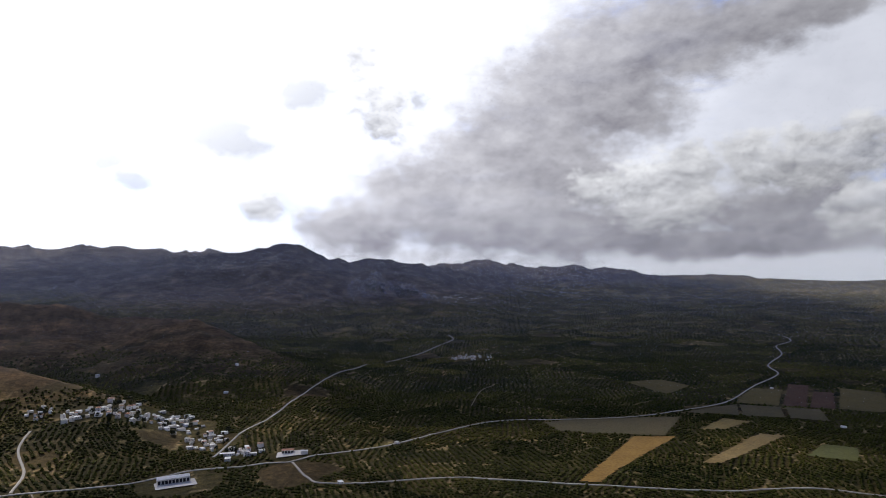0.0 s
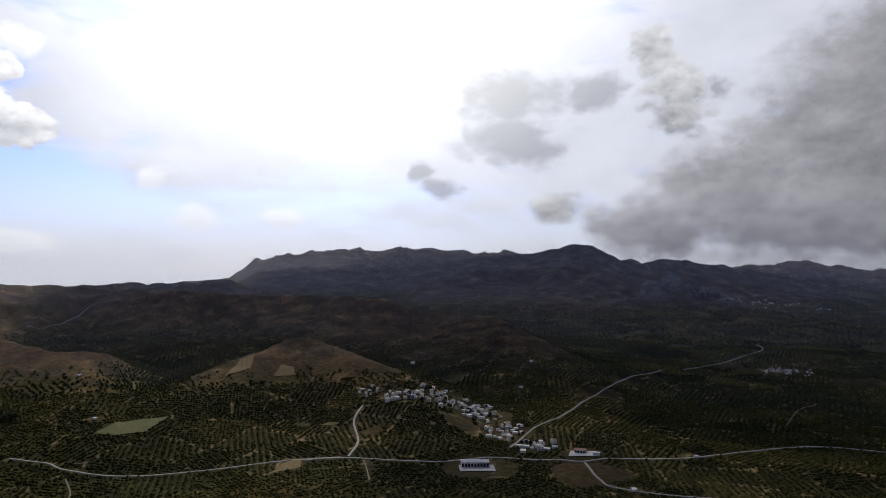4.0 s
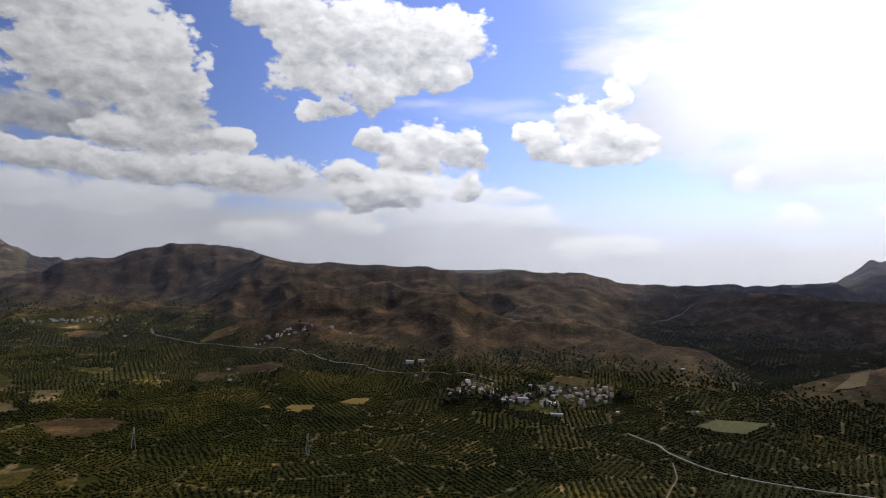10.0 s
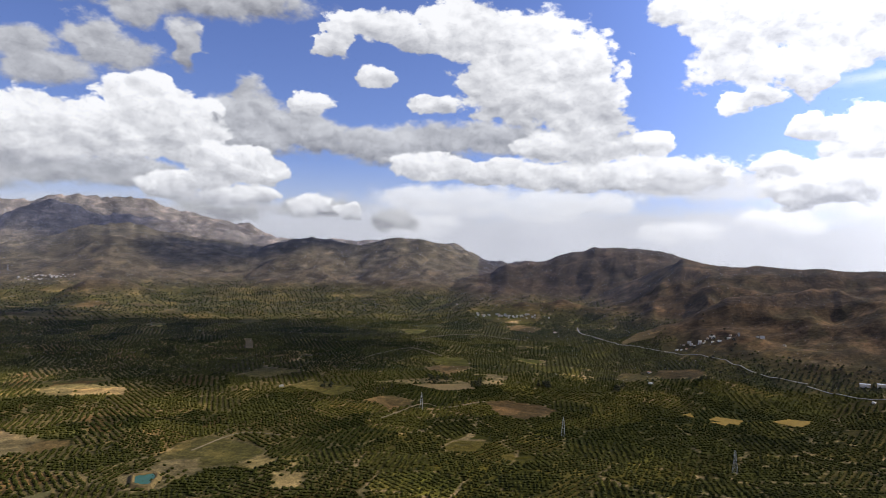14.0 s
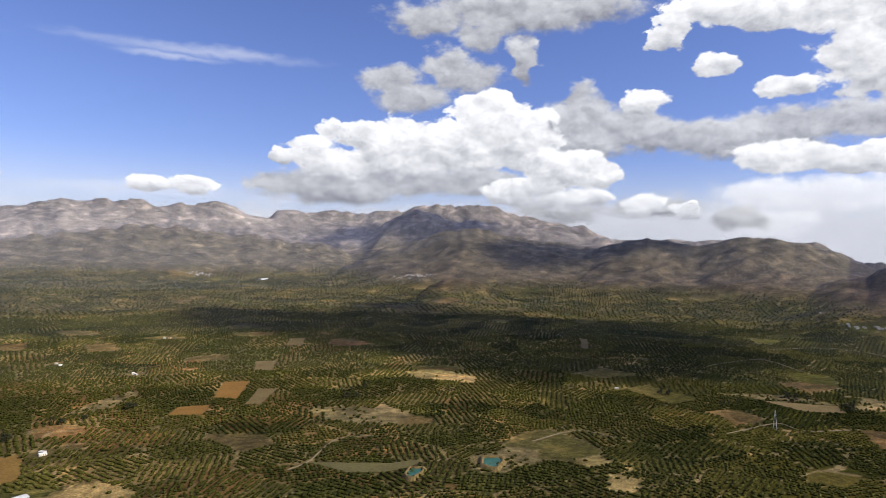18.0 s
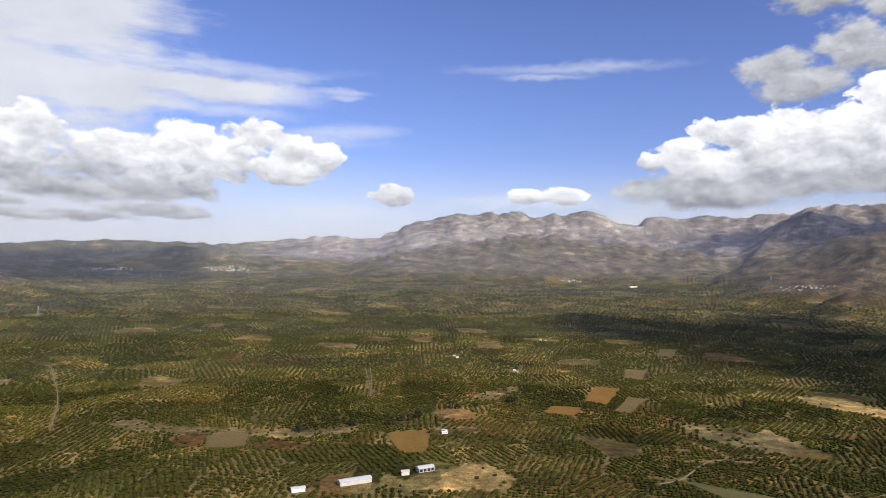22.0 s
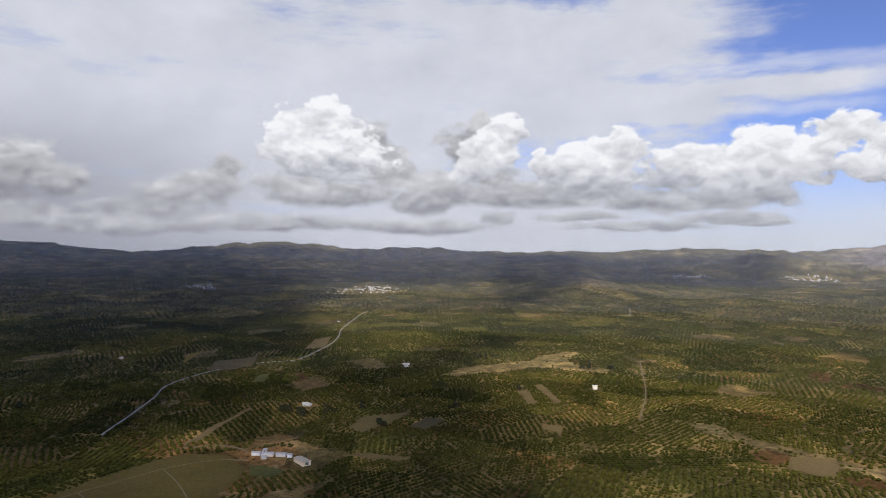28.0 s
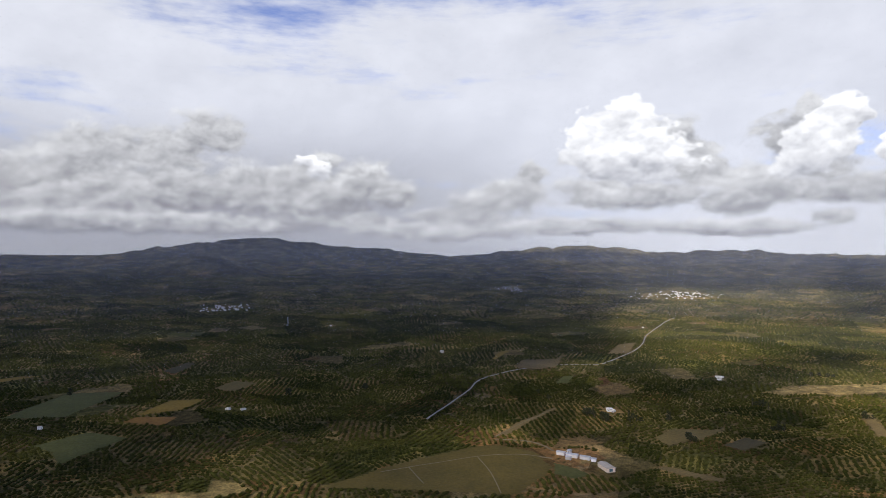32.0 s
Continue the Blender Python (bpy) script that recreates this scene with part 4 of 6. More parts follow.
LONE_HOUSES += [(-315, -1222), (-475, -1562), (-221, -1363), (-118, -821), (-119, -830), (-464, -1565), (-217, -1381), (-313, -1231), (886, -935), (509, -997), (761, -595), (891, -932), (771, -596), (1447, -1233), (1293, -552), (957, 147), (978, -83), (969, -103), (1775, -421), (872, -916)]
LONE_HOUSES += [(765, -591)]
TREE_GROUPS = []
TREE_GROUPS.append((758, -549, 11, 12))
TREE_GROUPS.append((727, -555, 10, 10))
TREE_GROUPS.append((903, -556, 5, 1))
TREE_GROUPS.append((863, -546, 5, 1))
TREE_GROUPS.append((956, -494, 18, 8))
TREE_GROUPS.append((937, -421, 10, 5))
TREE_GROUPS.append((1038, -177, 8, 3))
TREE_GROUPS.append((1147, 135, 8, 2))
TREE_GROUPS.append((599, -734, 8, 5))
TREE_GROUPS.append((613, -597, 7, 4))
TREE_GROUPS.append((603, -1129, 9, 3))
TREE_GROUPS.append((562, -1165, 9, 2))
TREE_GROUPS.append((69, -848, 7, 4))
TREE_GROUPS.append((-578, -896, 8, 3))
TREE_GROUPS.append((-972, 351, 51, 40))
TREE_GROUPS.append((-989, 285, 26, 16))
TREE_GROUPS.append((-959, 420, 43, 24))
TREE_GROUPS.append((-944, 563, 27, 12))
TREE_GROUPS.append((-1137, -240, 17, 9))
TREE_GROUPS.append((708, 1176, 6, 2))
TREE_GROUPS.append((813, 1194, 7, 3))
TREE_GROUPS.append((-1100, -349, 19, 8))
TREE_GROUPS.append((-533, -857, 17, 6))
TREE_GROUPS.append((-967, -578, 13, 5))
TREE_GROUPS.append((-69, -884, 11, 5))
TREE_GROUPS.append((-94, -899, 7, 4))
TREE_GROUPS.append((-50, -865, 5, 3))
TREE_GROUPS.append((-146, -947, 8, 3))
TREE_GROUPS.append((-184, -952, 7, 2))
TREE_GROUPS.append((-247, -977, 7, 3))
TREE_GROUPS.append((67, -840, 3, 2))
TREE_GROUPS.append((-1, -861, 3, 2))
TREE_GROUPS.append((593, -1140, 10, 4))
TREE_GROUPS.append((598, -899, 12, 5))
TREE_GROUPS.append((799, -1091, 22, 5))
TREE_GROUPS.append((700, -817, 16, 6))
TREE_GROUPS.append((-1097, -433, 39, 10))
TREE_GROUPS.append((-1000, -484, 28, 6))
TREE_GROUPS.append((-1170, -112, 16, 6))
TREE_GROUPS.append((712, -592, 15, 6))
TREE_GROUPS.append((695, -640, 11, 4))
TREE_GROUPS.append((1037, -305, 15, 4))
SHADE_EAST = [(-678, -2161), (-964, -1832), (-1391, -2002), (-1387, -1549), (-1653, -1191), (-1629, -830), (-1453, -607), (-1132, -591), (-976, -701), (-832, -770), (-821, -917), (-824, -1126), (-734, -1299), (-705, -1564), (-559, -1785)]
SHADE_NORTH = [(3904, 941), (3624, -22), (3784, -1678), (3190, -2096), (2665, -2016), (1975, -1496), (1408, -963), (1060, -560), (880, -340), (700, -170), (560, -20), (500, 100), (647, 300)]
SHADE_HOLLOW = [(1442, -1861), (1669, -2607), (1700, -3144), (1584, -3050), (1396, -2305), (1312, -1879)]
SHADE_STRIP = [(817, -770), (926, -949), (987, -1298), (998, -1431), (849, -1357), (823, -1103), (806, -913)]
SHADE_MOUNT = [(-2015, -2694), (-2219, -2684), (-2324, -2608), (-2473, -2452), (-2651, -2263), (-2698, -1942), (-2622, -1606), (-2590, -2031), (-2346, -2248), (-2012, -2273)]
SHADE_PEAK = [(-1843, -4125), (-2009, -4219), (-2221, -4128), (-2424, -4018), (-2528, -3894), (-2634, -3780), (-2566, -3380), (-2643, -3308), (-2430, -3252), (-2204, -3389), (-2085, -3867)]
SHADE_WEST = [(1090, -243), (1080, -353), (1184, -632), (1321, -967), (1317, -1143), (1105, -780), (959, -563), (859, -384), (785, -238), (794, -173)]
SMOKES = [(-2, 2848, -219, 2, 60, 5, 30, 16), (-56, 2875, -326, -10, 70, 12, 50, 14)]


# ---- the land: one sheet from under the drone to the horizon
def mesh_from(name, verts, faces, mats=(), smooth=True):
    """A mesh from arrays of vertices and of faces with equally many corners."""
    me = bpy.data.meshes.new(name)
    faces = np.asarray(faces, np.int32)
    n, k = faces.shape
    me.vertices.add(len(verts))
    me.vertices.foreach_set("co", np.asarray(verts, np.float32).ravel())
    me.loops.add(n * k)
    me.loops.foreach_set("vertex_index", faces.ravel())
    me.polygons.add(n)
    me.polygons.foreach_set("loop_start", np.arange(0, n * k, k, dtype=np.int32))
    me.polygons.foreach_set("use_smooth", np.full(n, smooth))
    for m in mats:
        me.materials.append(m)
    me.update(calc_edges=True)
    return me


PARCEL = 70.0
SOIL_TONES = {"earth": (0.21, 0.165, 0.090), "pale": (0.33, 0.245, 0.115), "soil_red": (0.125, 0.072, 0.032)}


def parcels(x, y):
    """The parcel that a place lies in: two random numbers of it, and how far the place is from its edge."""
    wx = x + 30 * (value_noise(x / 90.0, y / 90.0, 71) - 0.5)
    wy = y + 30 * (value_noise(x / 90.0, y / 90.0, 72) - 0.5)
    gx, gy = np.floor(wx / PARCEL).astype(np.int64), np.floor(wy / PARCEL).astype(np.int64)
    best, second = np.full(x.shape, 1e9), np.full(x.shape, 1e9)
    pa, pb = np.zeros(x.shape), np.zeros(x.shape)
    for i in (-1, 0, 1):
        for j in (-1, 0, 1):
            cx = (gx + i + 0.1 + 0.8 * lattice(gx + i, gy + j, 81)) * PARCEL
            cy = (gy + j + 0.1 + 0.8 * lattice(gx + i, gy + j, 82)) * PARCEL
            d = np.maximum(np.abs(wx - cx), np.abs(wy - cy)) + 0.3 * np.minimum(np.abs(wx - cx), np.abs(wy - cy))
            closer = d < best
            second = np.where(closer, best, np.minimum(second, d))
            pa = np.where(closer, lattice(gx + i, gy + j, 83), pa)
            pb = np.where(closer, lattice(gx + i, gy + j, 84), pb)
            best = np.where(closer, d, best)
    return pa, pb, second - best


def hilliness(x, y, z=None):
    """0 on the tilled plain, 1 on the slopes of the hills."""
    over = (land_height(x, y) if z is None else z) - plain_height(np.hypot(x, y))
    return np.clip((over - 22) / 40.0, 0, 1)


def cover_colour(x, y, z):
    pa, pb, edge = parcels(x, y)
    r = np.hypot(x, y)
    hill = hilliness(x, y, z)
    a = bearing_of(x, y)
    c = np.zeros(x.shape + (3,))
    c[:] = (0.056, 0.054, 0.009)
    c[pb > 0.35] = (0.070, 0.062, 0.011)
    c[pb > 0.6] = (0.047, 0.049, 0.007)
    c[pb > 0.8] = (0.088, 0.073, 0.018)
    c[pa > 0.945] = (0.125, 0.100, 0.040)
    c[pa > 0.955] = (0.19, 0.14, 0.062)
    c[pa > 0.97] = (0.085, 0.086, 0.016)
    c[pa > 0.99] = (0.110, 0.074, 0.034)
    # darker towards the sun: shade of the backlit side put into the colour
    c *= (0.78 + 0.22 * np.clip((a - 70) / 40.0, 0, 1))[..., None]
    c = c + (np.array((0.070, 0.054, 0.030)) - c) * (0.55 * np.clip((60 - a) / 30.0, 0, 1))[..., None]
    # drier soil with rusty patches over the eastern and northern plain, painted paler for front light
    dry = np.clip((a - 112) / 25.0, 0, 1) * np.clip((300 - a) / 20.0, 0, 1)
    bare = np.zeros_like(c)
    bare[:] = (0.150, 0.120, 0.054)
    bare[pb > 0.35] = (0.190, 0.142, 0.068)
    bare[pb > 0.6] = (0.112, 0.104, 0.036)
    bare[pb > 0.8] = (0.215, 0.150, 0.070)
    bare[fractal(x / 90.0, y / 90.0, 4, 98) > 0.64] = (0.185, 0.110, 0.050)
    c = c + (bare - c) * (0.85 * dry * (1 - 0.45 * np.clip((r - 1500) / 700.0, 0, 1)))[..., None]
    c *= (0.72 + 0.6 * np.modf(pb * 37.7)[0])[..., None]
    line = (edge < 3.2) & (np.modf(pb * 13.3)[0] > 0.45)
    c[line] = (0.22, 0.170, 0.095)
    hedge = (edge < 3.0) & (np.modf(pb * 13.3)[0] < 0.22)
    c[hedge] = (0.034, 0.036, 0.010)
    for kind, poly in FIELDS:
        if kind in SOIL_TONES:
            wx = x + 22 * (fractal(x / 20.0, y / 20.0, 3, 111) - 0.5)
            wy = y + 22 * (fractal(x / 20.0, y / 20.0, 3, 112) - 0.5)
            spot_in = inside(poly, wx, wy)
            if spot_in.any():
                tone = fractal(x[spot_in] / 14.0, y[spot_in] / 14.0, 3, 113)[:, None]
                c[spot_in] = np.array(SOIL_TONES[kind]) * (0.35 + 1.3 * tone)
    # distant groves stand so close that their leaves hide most of the soil
    far = np.clip((r - 1500) / 1200.0, 0, 1)[..., None]
    c = c * (1 - 0.45 * far) + (np.array((0.080, 0.074, 0.020)) + np.array((0.060, 0.048, 0.026)) * dry[..., None]) * 0.45 * far
    slope = np.zeros_like(c)
    n = fractal(x / 140.0, y / 140.0, 4, 91)
    slope[:] = (0.078, 0.050, 0.027)
    slope[n > 0.52] = (0.060, 0.043, 0.021)
    slope[n > 0.60] = (0.090, 0.058, 0.031)
    m = fractal(x / 45.0, y / 45.0, 3, 95)
    fine = fractal(x / 16.0, y / 16.0, 2, 96)[..., None]
    slope = slope * (0.55 + 0.9 * m[..., None]) * (0.55 + 0.9 * fine)
    # western slopes painted brighter beyond 1400 m, to offset the cloud bank's shade
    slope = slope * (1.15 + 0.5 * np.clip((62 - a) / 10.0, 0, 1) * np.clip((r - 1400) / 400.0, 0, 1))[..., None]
    # the bare limestone of the high range
    rock = np.clip((r - 3900) / 300.0, 0, 1) * np.clip((a - 112) / 5.0, 0, 1) * np.clip((190 - a) / 5.0, 0, 1) * np.clip(hill * 1.5, 0, 1)
    stone = np.array((0.31, 0.275, 0.265)) * (0.45 + 1.1 * fractal(x / 190.0, y / 190.0, 4, 97)[..., None])
    # far slopes blend to greyer tones by bearing: distance haze put into the colour
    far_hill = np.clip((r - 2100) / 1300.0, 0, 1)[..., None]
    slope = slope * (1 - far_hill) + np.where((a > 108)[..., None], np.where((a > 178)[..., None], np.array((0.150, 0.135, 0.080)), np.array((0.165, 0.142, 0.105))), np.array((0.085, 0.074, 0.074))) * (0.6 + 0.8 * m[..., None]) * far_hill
    slope = slope * (1 - rock[..., None]) + stone * rock[..., None]
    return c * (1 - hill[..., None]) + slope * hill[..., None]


def build_land():
    az = np.radians(np.concatenate((np.arange(-38, 286, 0.24), np.arange(286, 322, 1.5))))
    rng = np.concatenate(([1.0, 120, 240, 330, 400, 460], np.geomspace(500, 1300, 125), np.geomspace(1307, 4990, 195)))
    ra, aa = np.meshgrid(rng, az, indexing="ij")
    x, y = -np.sin(aa) * ra, np.cos(aa) * ra
    z = land_height(x, y)
    n, k = ra.shape
    i = np.arange(n * k).reshape(n, k)
    right = np.roll(i, -1, axis=1)
    faces = np.stack([i[:-1], i[1:], right[1:], right[:-1]], -1).reshape(-1, 4)[:, ::-1]
    me = mesh_from("ground", np.stack([x, y, z], -1).reshape(-1, 3), faces, [land_mat])
    col = np.ones((n * k, 4), np.float32)
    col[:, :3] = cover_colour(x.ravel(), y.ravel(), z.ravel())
    col[:, 3] = hilliness(x.ravel(), y.ravel(), z.ravel())
    me.attributes.new("cover", "FLOAT_COLOR", "POINT").data.foreach_set("color", col.ravel())
    return tagged(new("ground", me), "broad plain of olive groves and fields rising to bare hills", "ground", kind="structure")


ground = build_land()


# ---- where no olive trees stand
def smooth_course(points, step=6.0):
    """A road's centre line, rounded through its points."""
    p = np.array(points, float)
    p = np.concatenate([[2 * p[0] - p[1]], p, [2 * p[-1] - p[-2]]])
    out = []
    for i in range(1, len(p) - 2):
        n = max(2, int(np.hypot(*(p[i + 1] - p[i])) / step))
        t = np.linspace(0, 1, n, endpoint=False)[:, None]
        a, b, c, d = p[i - 1], p[i], p[i + 1], p[i + 2]
        out.append(0.5 * (2 * b + (c - a) * t + (2 * a - 5 * b + 4 * c - d) * t ** 2 + (3 * b - a - 3 * c + d) * t ** 3))
    return np.concatenate(out + [p[-2:-1]])


COURSES = [(w, smooth_course(p)) for w, p in ROADS]


def near_road(x, y, extra):
    hit = np.zeros(x.shape, bool)
    for w, c in COURSES:
        lo, hi = c.min(0) - 20, c.max(0) + 20
        ok = np.nonzero((x > lo[0]) & (x < hi[0]) & (y > lo[1]) & (y < hi[1]))[0]
        for k in range(0, len(ok), 20000):
            s = ok[k:k + 20000]
            d = np.hypot(x[s, None] - c[None, :, 0], y[s, None] - c[None, :, 1]).min(1)
            hit[s] |= d < w / 2 + extra
    return hit


YARDS = [(-290, 717, 46), (-190, 812, 26), (0, -650, 32), (-80, -680, 34), (600, -425, 42), (566, -434, 28), (50, -632, 12)]


def blocked(x, y):
    hit = near_road(x, y, 2.2)
    for kind, poly in FIELDS:
        hit |= inside(poly, x, y) & (lattice((x * 10).astype(np.int64), (y * 10).astype(np.int64), 3) < (0.97 if kind == "pale" else 0.75 if kind in SOIL_TONES else 1.1))
    for style, vx, vy, w, d, n in VILLAGES:
        hit |= np.hypot(x - vx, y - vy) < max(w, d) * 0.85
    for hx, hy in LONE_HOUSES:
        hit |= np.hypot(x - hx, y - hy) < 13
    for hx, hy, s in YARDS:
        hit |= np.hypot(x - hx, y - hy) < s
    return hit


# ---- olive groves
ICO = bmesh.new()
bmesh.ops.create_icosphere(ICO, subdivisions=1, radius=1.0)
ICO_V = np.array([v.co[:] for v in ICO.verts])
ICO_F = np.array([[v.index for v in f.verts] for f in ICO.faces])
ICO.free()
RING = [(math.cos(a), math.sin(a)) for a in np.arange(5) * 2 * math.pi / 5]
DOME_V = np.array([(0, 0, 1.25)] + [(x, y, 0.62) for x, y in RING] + [(x * 0.62, y * 0.62, 0.05) for x, y in RING])
DOME_F = np.array([f for k in range(5) for f in ((0, 1 + k, 1 + (k + 1) % 5), (1 + k, 6 + k, 6 + (k + 1) % 5), (1 + k, 6 + (k + 1) % 5, 1 + (k + 1) % 5))])
CROSS = [(1, 0.1), (-0.1, 1), (-1, -0.1), (0.1, -1)]
BUSH_V = np.array([(0, 0, 1.3)] + [(x, y, 0.65) for x, y in CROSS] + [(x * 0.6, y * 0.6, 0.05) for x, y in CROSS])
BUSH_F = np.array([f for k in range(4) for f in ((0, 1 + k, 1 + (k + 1) % 4), (1 + k, 5 + k, 5 + (k + 1) % 4), (1 + k, 5 + (k + 1) % 4, 1 + (k + 1) % 4))])
TENT_V = np.array([(0, 0, 1.35)] + [(x, y, 0.1) for x, y in RING])
TENT_F = np.array([(0, 1 + k, 1 + (k + 1) % 5) for k in range(5)])
DOME_LOW = np.array([(0, 0, 0.75)] + [(x, y, 0.12) for x, y in RING])
rand = np.random.default_rng(7)


def grove_spots(r0, r1, spacing, keep):
    """Places of trees in rows, parcel by parcel, in a ring round the drone."""
    n = int(r1 / spacing / 0.78) + 2
    out = []
    for k in range(7):
        # each parcel follows one of seven row directions
        turn = radians((13, 40, 62, 85, 108, 133, 160)[k])
        gx, gy = np.meshgrid(np.arange(-n, n), np.arange(-n, n))
        u, v = gx.ravel() * spacing * 0.78, gy.ravel() * spacing * 1.2
        x, y = u * math.cos(turn) - v * math.sin(turn), u * math.sin(turn) + v * math.cos(turn)
        r = np.hypot(x, y)
        ok = (r > r0) & (r < r1) & (np.abs(bearing_of(x, y) - 123) < 170)
        x, y = x[ok], y[ok]
        pa, pb, edge = parcels(x, y)
        ok = (np.floor(pb * 6.999).astype(int) == k) & (pa < np.where(np.hypot(x, y) > 1150, 0.945, 0.985)) & (edge > 1.5)
        x, y = x[ok], y[ok]
        out.append(np.stack([x, y], -1))
    p = np.concatenate(out)
    p = p + rand.normal(0, spacing * 0.10, p.shape)
    hill = hilliness(p[:, 0], p[:, 1])
    thin = fractal(p[:, 0] / 130.0, p[:, 1] / 130.0, 3, 61)
    ok = (rand.random(len(p)) < keep * np.clip(1.3 - 1.7 * hill, 0, 1)) & (thin < 0.84) & ~blocked(p[:, 0], p[:, 1])
    return p[ok]


def clumps(name, spots, radius, base_v, base_f, jitter, paint=leaf_mat):
    n, k = len(spots), len(base_v)
    size = radius * rand.uniform(0.72, 1.25, n)
    turn = rand.uniform(0, 2 * math.pi, n)
    v = base_v[None] * (1 + jitter * (rand.random((n, k, 1)) - 0.5) * 2)
    c, s = np.cos(turn)[:, None], np.sin(turn)[:, None]
    x, y = v[..., 0] * c - v[..., 1] * s, v[..., 0] * s + v[..., 1] * c
    z = v[..., 2] * 0.85
    ground_z = land_height(spots[:, 0], spots[:, 1])
    low = base_v[:, 2].min()
    v = np.stack([x * size[:, None] + spots[:, :1], y * size[:, None] + spots[:, 1:2],
                  (z - low * 0.85) * size[:, None] * 1.0 + (ground_z + (0.15 if low < 0 else 0.0) * size)[:, None]], -1)
    f = base_f[None] + (np.arange(n) * k)[:, None, None]
    me = mesh_from(name, v.reshape(-1, 3), f.reshape(-1, 3), [paint], False)
    return tagged(new(name, me), "rows of grey-green olive trees on the plain", "olive grove", kind="stuff")


MIDDLE, NEAR, MID, FAR = 800.0, 1150.0, 2050.0, 3600.0
near_spots = grove_spots(490, MIDDLE, 6.0, 0.96)
# the trees nearest to the drone's view are single trees, the others one grove
ranges = np.hypot(near_spots[:, 0], near_spots[:, 1])
nearest = np.nonzero((ranges > 560) & (np.abs(bearing_of(near_spots[:, 0], near_spots[:, 1]) - 195) < 45))[0]
nearest = nearest[np.argsort(ranges[nearest])][:280]
NEAR_OLIVES = [tuple(near_spots[i]) for i in nearest]
clumps("olive_grove", np.delete(near_spots, nearest, 0), 2.4, DOME_V, DOME_F, 0.24)
clumps("olive_grove", grove_spots(MIDDLE, NEAR, 6.4, 0.95), 2.55, BUSH_V, BUSH_F, 0.24)
clumps("olive_grove", grove_spots(NEAR, MID, 7.6, 0.92), 3.0, TENT_V, TENT_F, 0.28)
clumps("olive_grove", grove_spots(MID, FAR, 15.0, 0.85), 3.9, TENT_V, TENT_F, 0.35)

# scrub on the hills
spread = rand.uniform(0, 1, (210000, 2))
sr, sa = 1000.0 + 2700.0 * spread[:, 0] ** 0.8, np.radians(-45 + 335 * spread[:, 1])
sx, sy = -np.sin(sa) * sr, np.cos(sa) * sr
ok = (rand.random(len(sx)) < 0.85 * hilliness(sx, sy) * np.clip(2.6 * (fractal(sx / 110.0, sy / 110.0, 3, 65) - 0.28), 0.05, 1)) & ~near_road(sx, sy, 3.0)
scrub = clumps("scrub", np.stack([sx[ok], sy[ok]], -1), 1.0, DOME_LOW, TENT_F, 0.45, scrub_mat)
tagged(scrub, "low dark scrub scattered over the hillsides", "scrub")


# ---- fields and roads, laid on the land
FIELD_LOOKS = {
    "meadow": ((0.088, 0.074, 0.020), (0.130, 0.104, 0.030), "meadow of dull yellowish green grass among olive groves", 0.25),
    "green": ((0.080, 0.092, 0.030), (0.115, 0.128, 0.046), "field of fresh green crop among olive groves", 0.3),
    "ochre": ((0.17, 0.105, 0.028), (0.25, 0.160, 0.050), "field of ochre stubble among olive groves", 0.15),
    "ochre_dull": ((0.13, 0.108, 0.046), (0.19, 0.150, 0.068), "fallow field of dull ochre grass", 0.35),
    "straw": ((0.19, 0.130, 0.022), (0.27, 0.190, 0.040), "small field of straw-yellow autumn vines", 0.2),
    "orange": ((0.20, 0.108, 0.030), (0.28, 0.155, 0.045), "field of rusty orange autumn vines", 0.15),
    "tan": ((0.13, 0.100, 0.052), (0.20, 0.155, 0.085), "bare tan field of dry tilled soil", 0.3),
    "grey": ((0.070, 0.062, 0.036), (0.105, 0.092, 0.055), "grey-green ploughed field between dirt tracks", 0.15),
    "soil": ((0.060, 0.030, 0.020), (0.095, 0.050, 0.032), "dark red-brown ploughed field", 0.1),
    "soil_red": ((0.105, 0.055, 0.025), (0.17, 0.090, 0.042), "patch of reddish tilled soil", 0.5),
    "earth": ((0.115, 0.090, 0.046), (0.22, 0.170, 0.095), "stretch of bare trodden earth with low scrub", 0.8),
    "pale": ((0.14, 0.108, 0.058), (0.30, 0.235, 0.140), "eroded bank of pale bare earth", 0.9),
    "reservoir": ((0.095, 0.090, 0.045), (0.14, 0.130, 0.068), "drained earth basin with a grey-green floor", 0.2),
}
FIELD_MATS = {}
for key, (low, high, text, ragged) in FIELD_LOOKS.items():
    FIELD_MATS[key] = speckled("field " + key, (0.86 * low[0], 0.78 * low[1], 0.52 * low[2]), (0.86 * high[0], 0.78 * high[1], 0.52 * high[2]), 0.03, 0.30, 0.95, 0.8, 0.9)


def lift(r):
    return 0.3 + 0.0005 * np.asarray(r)


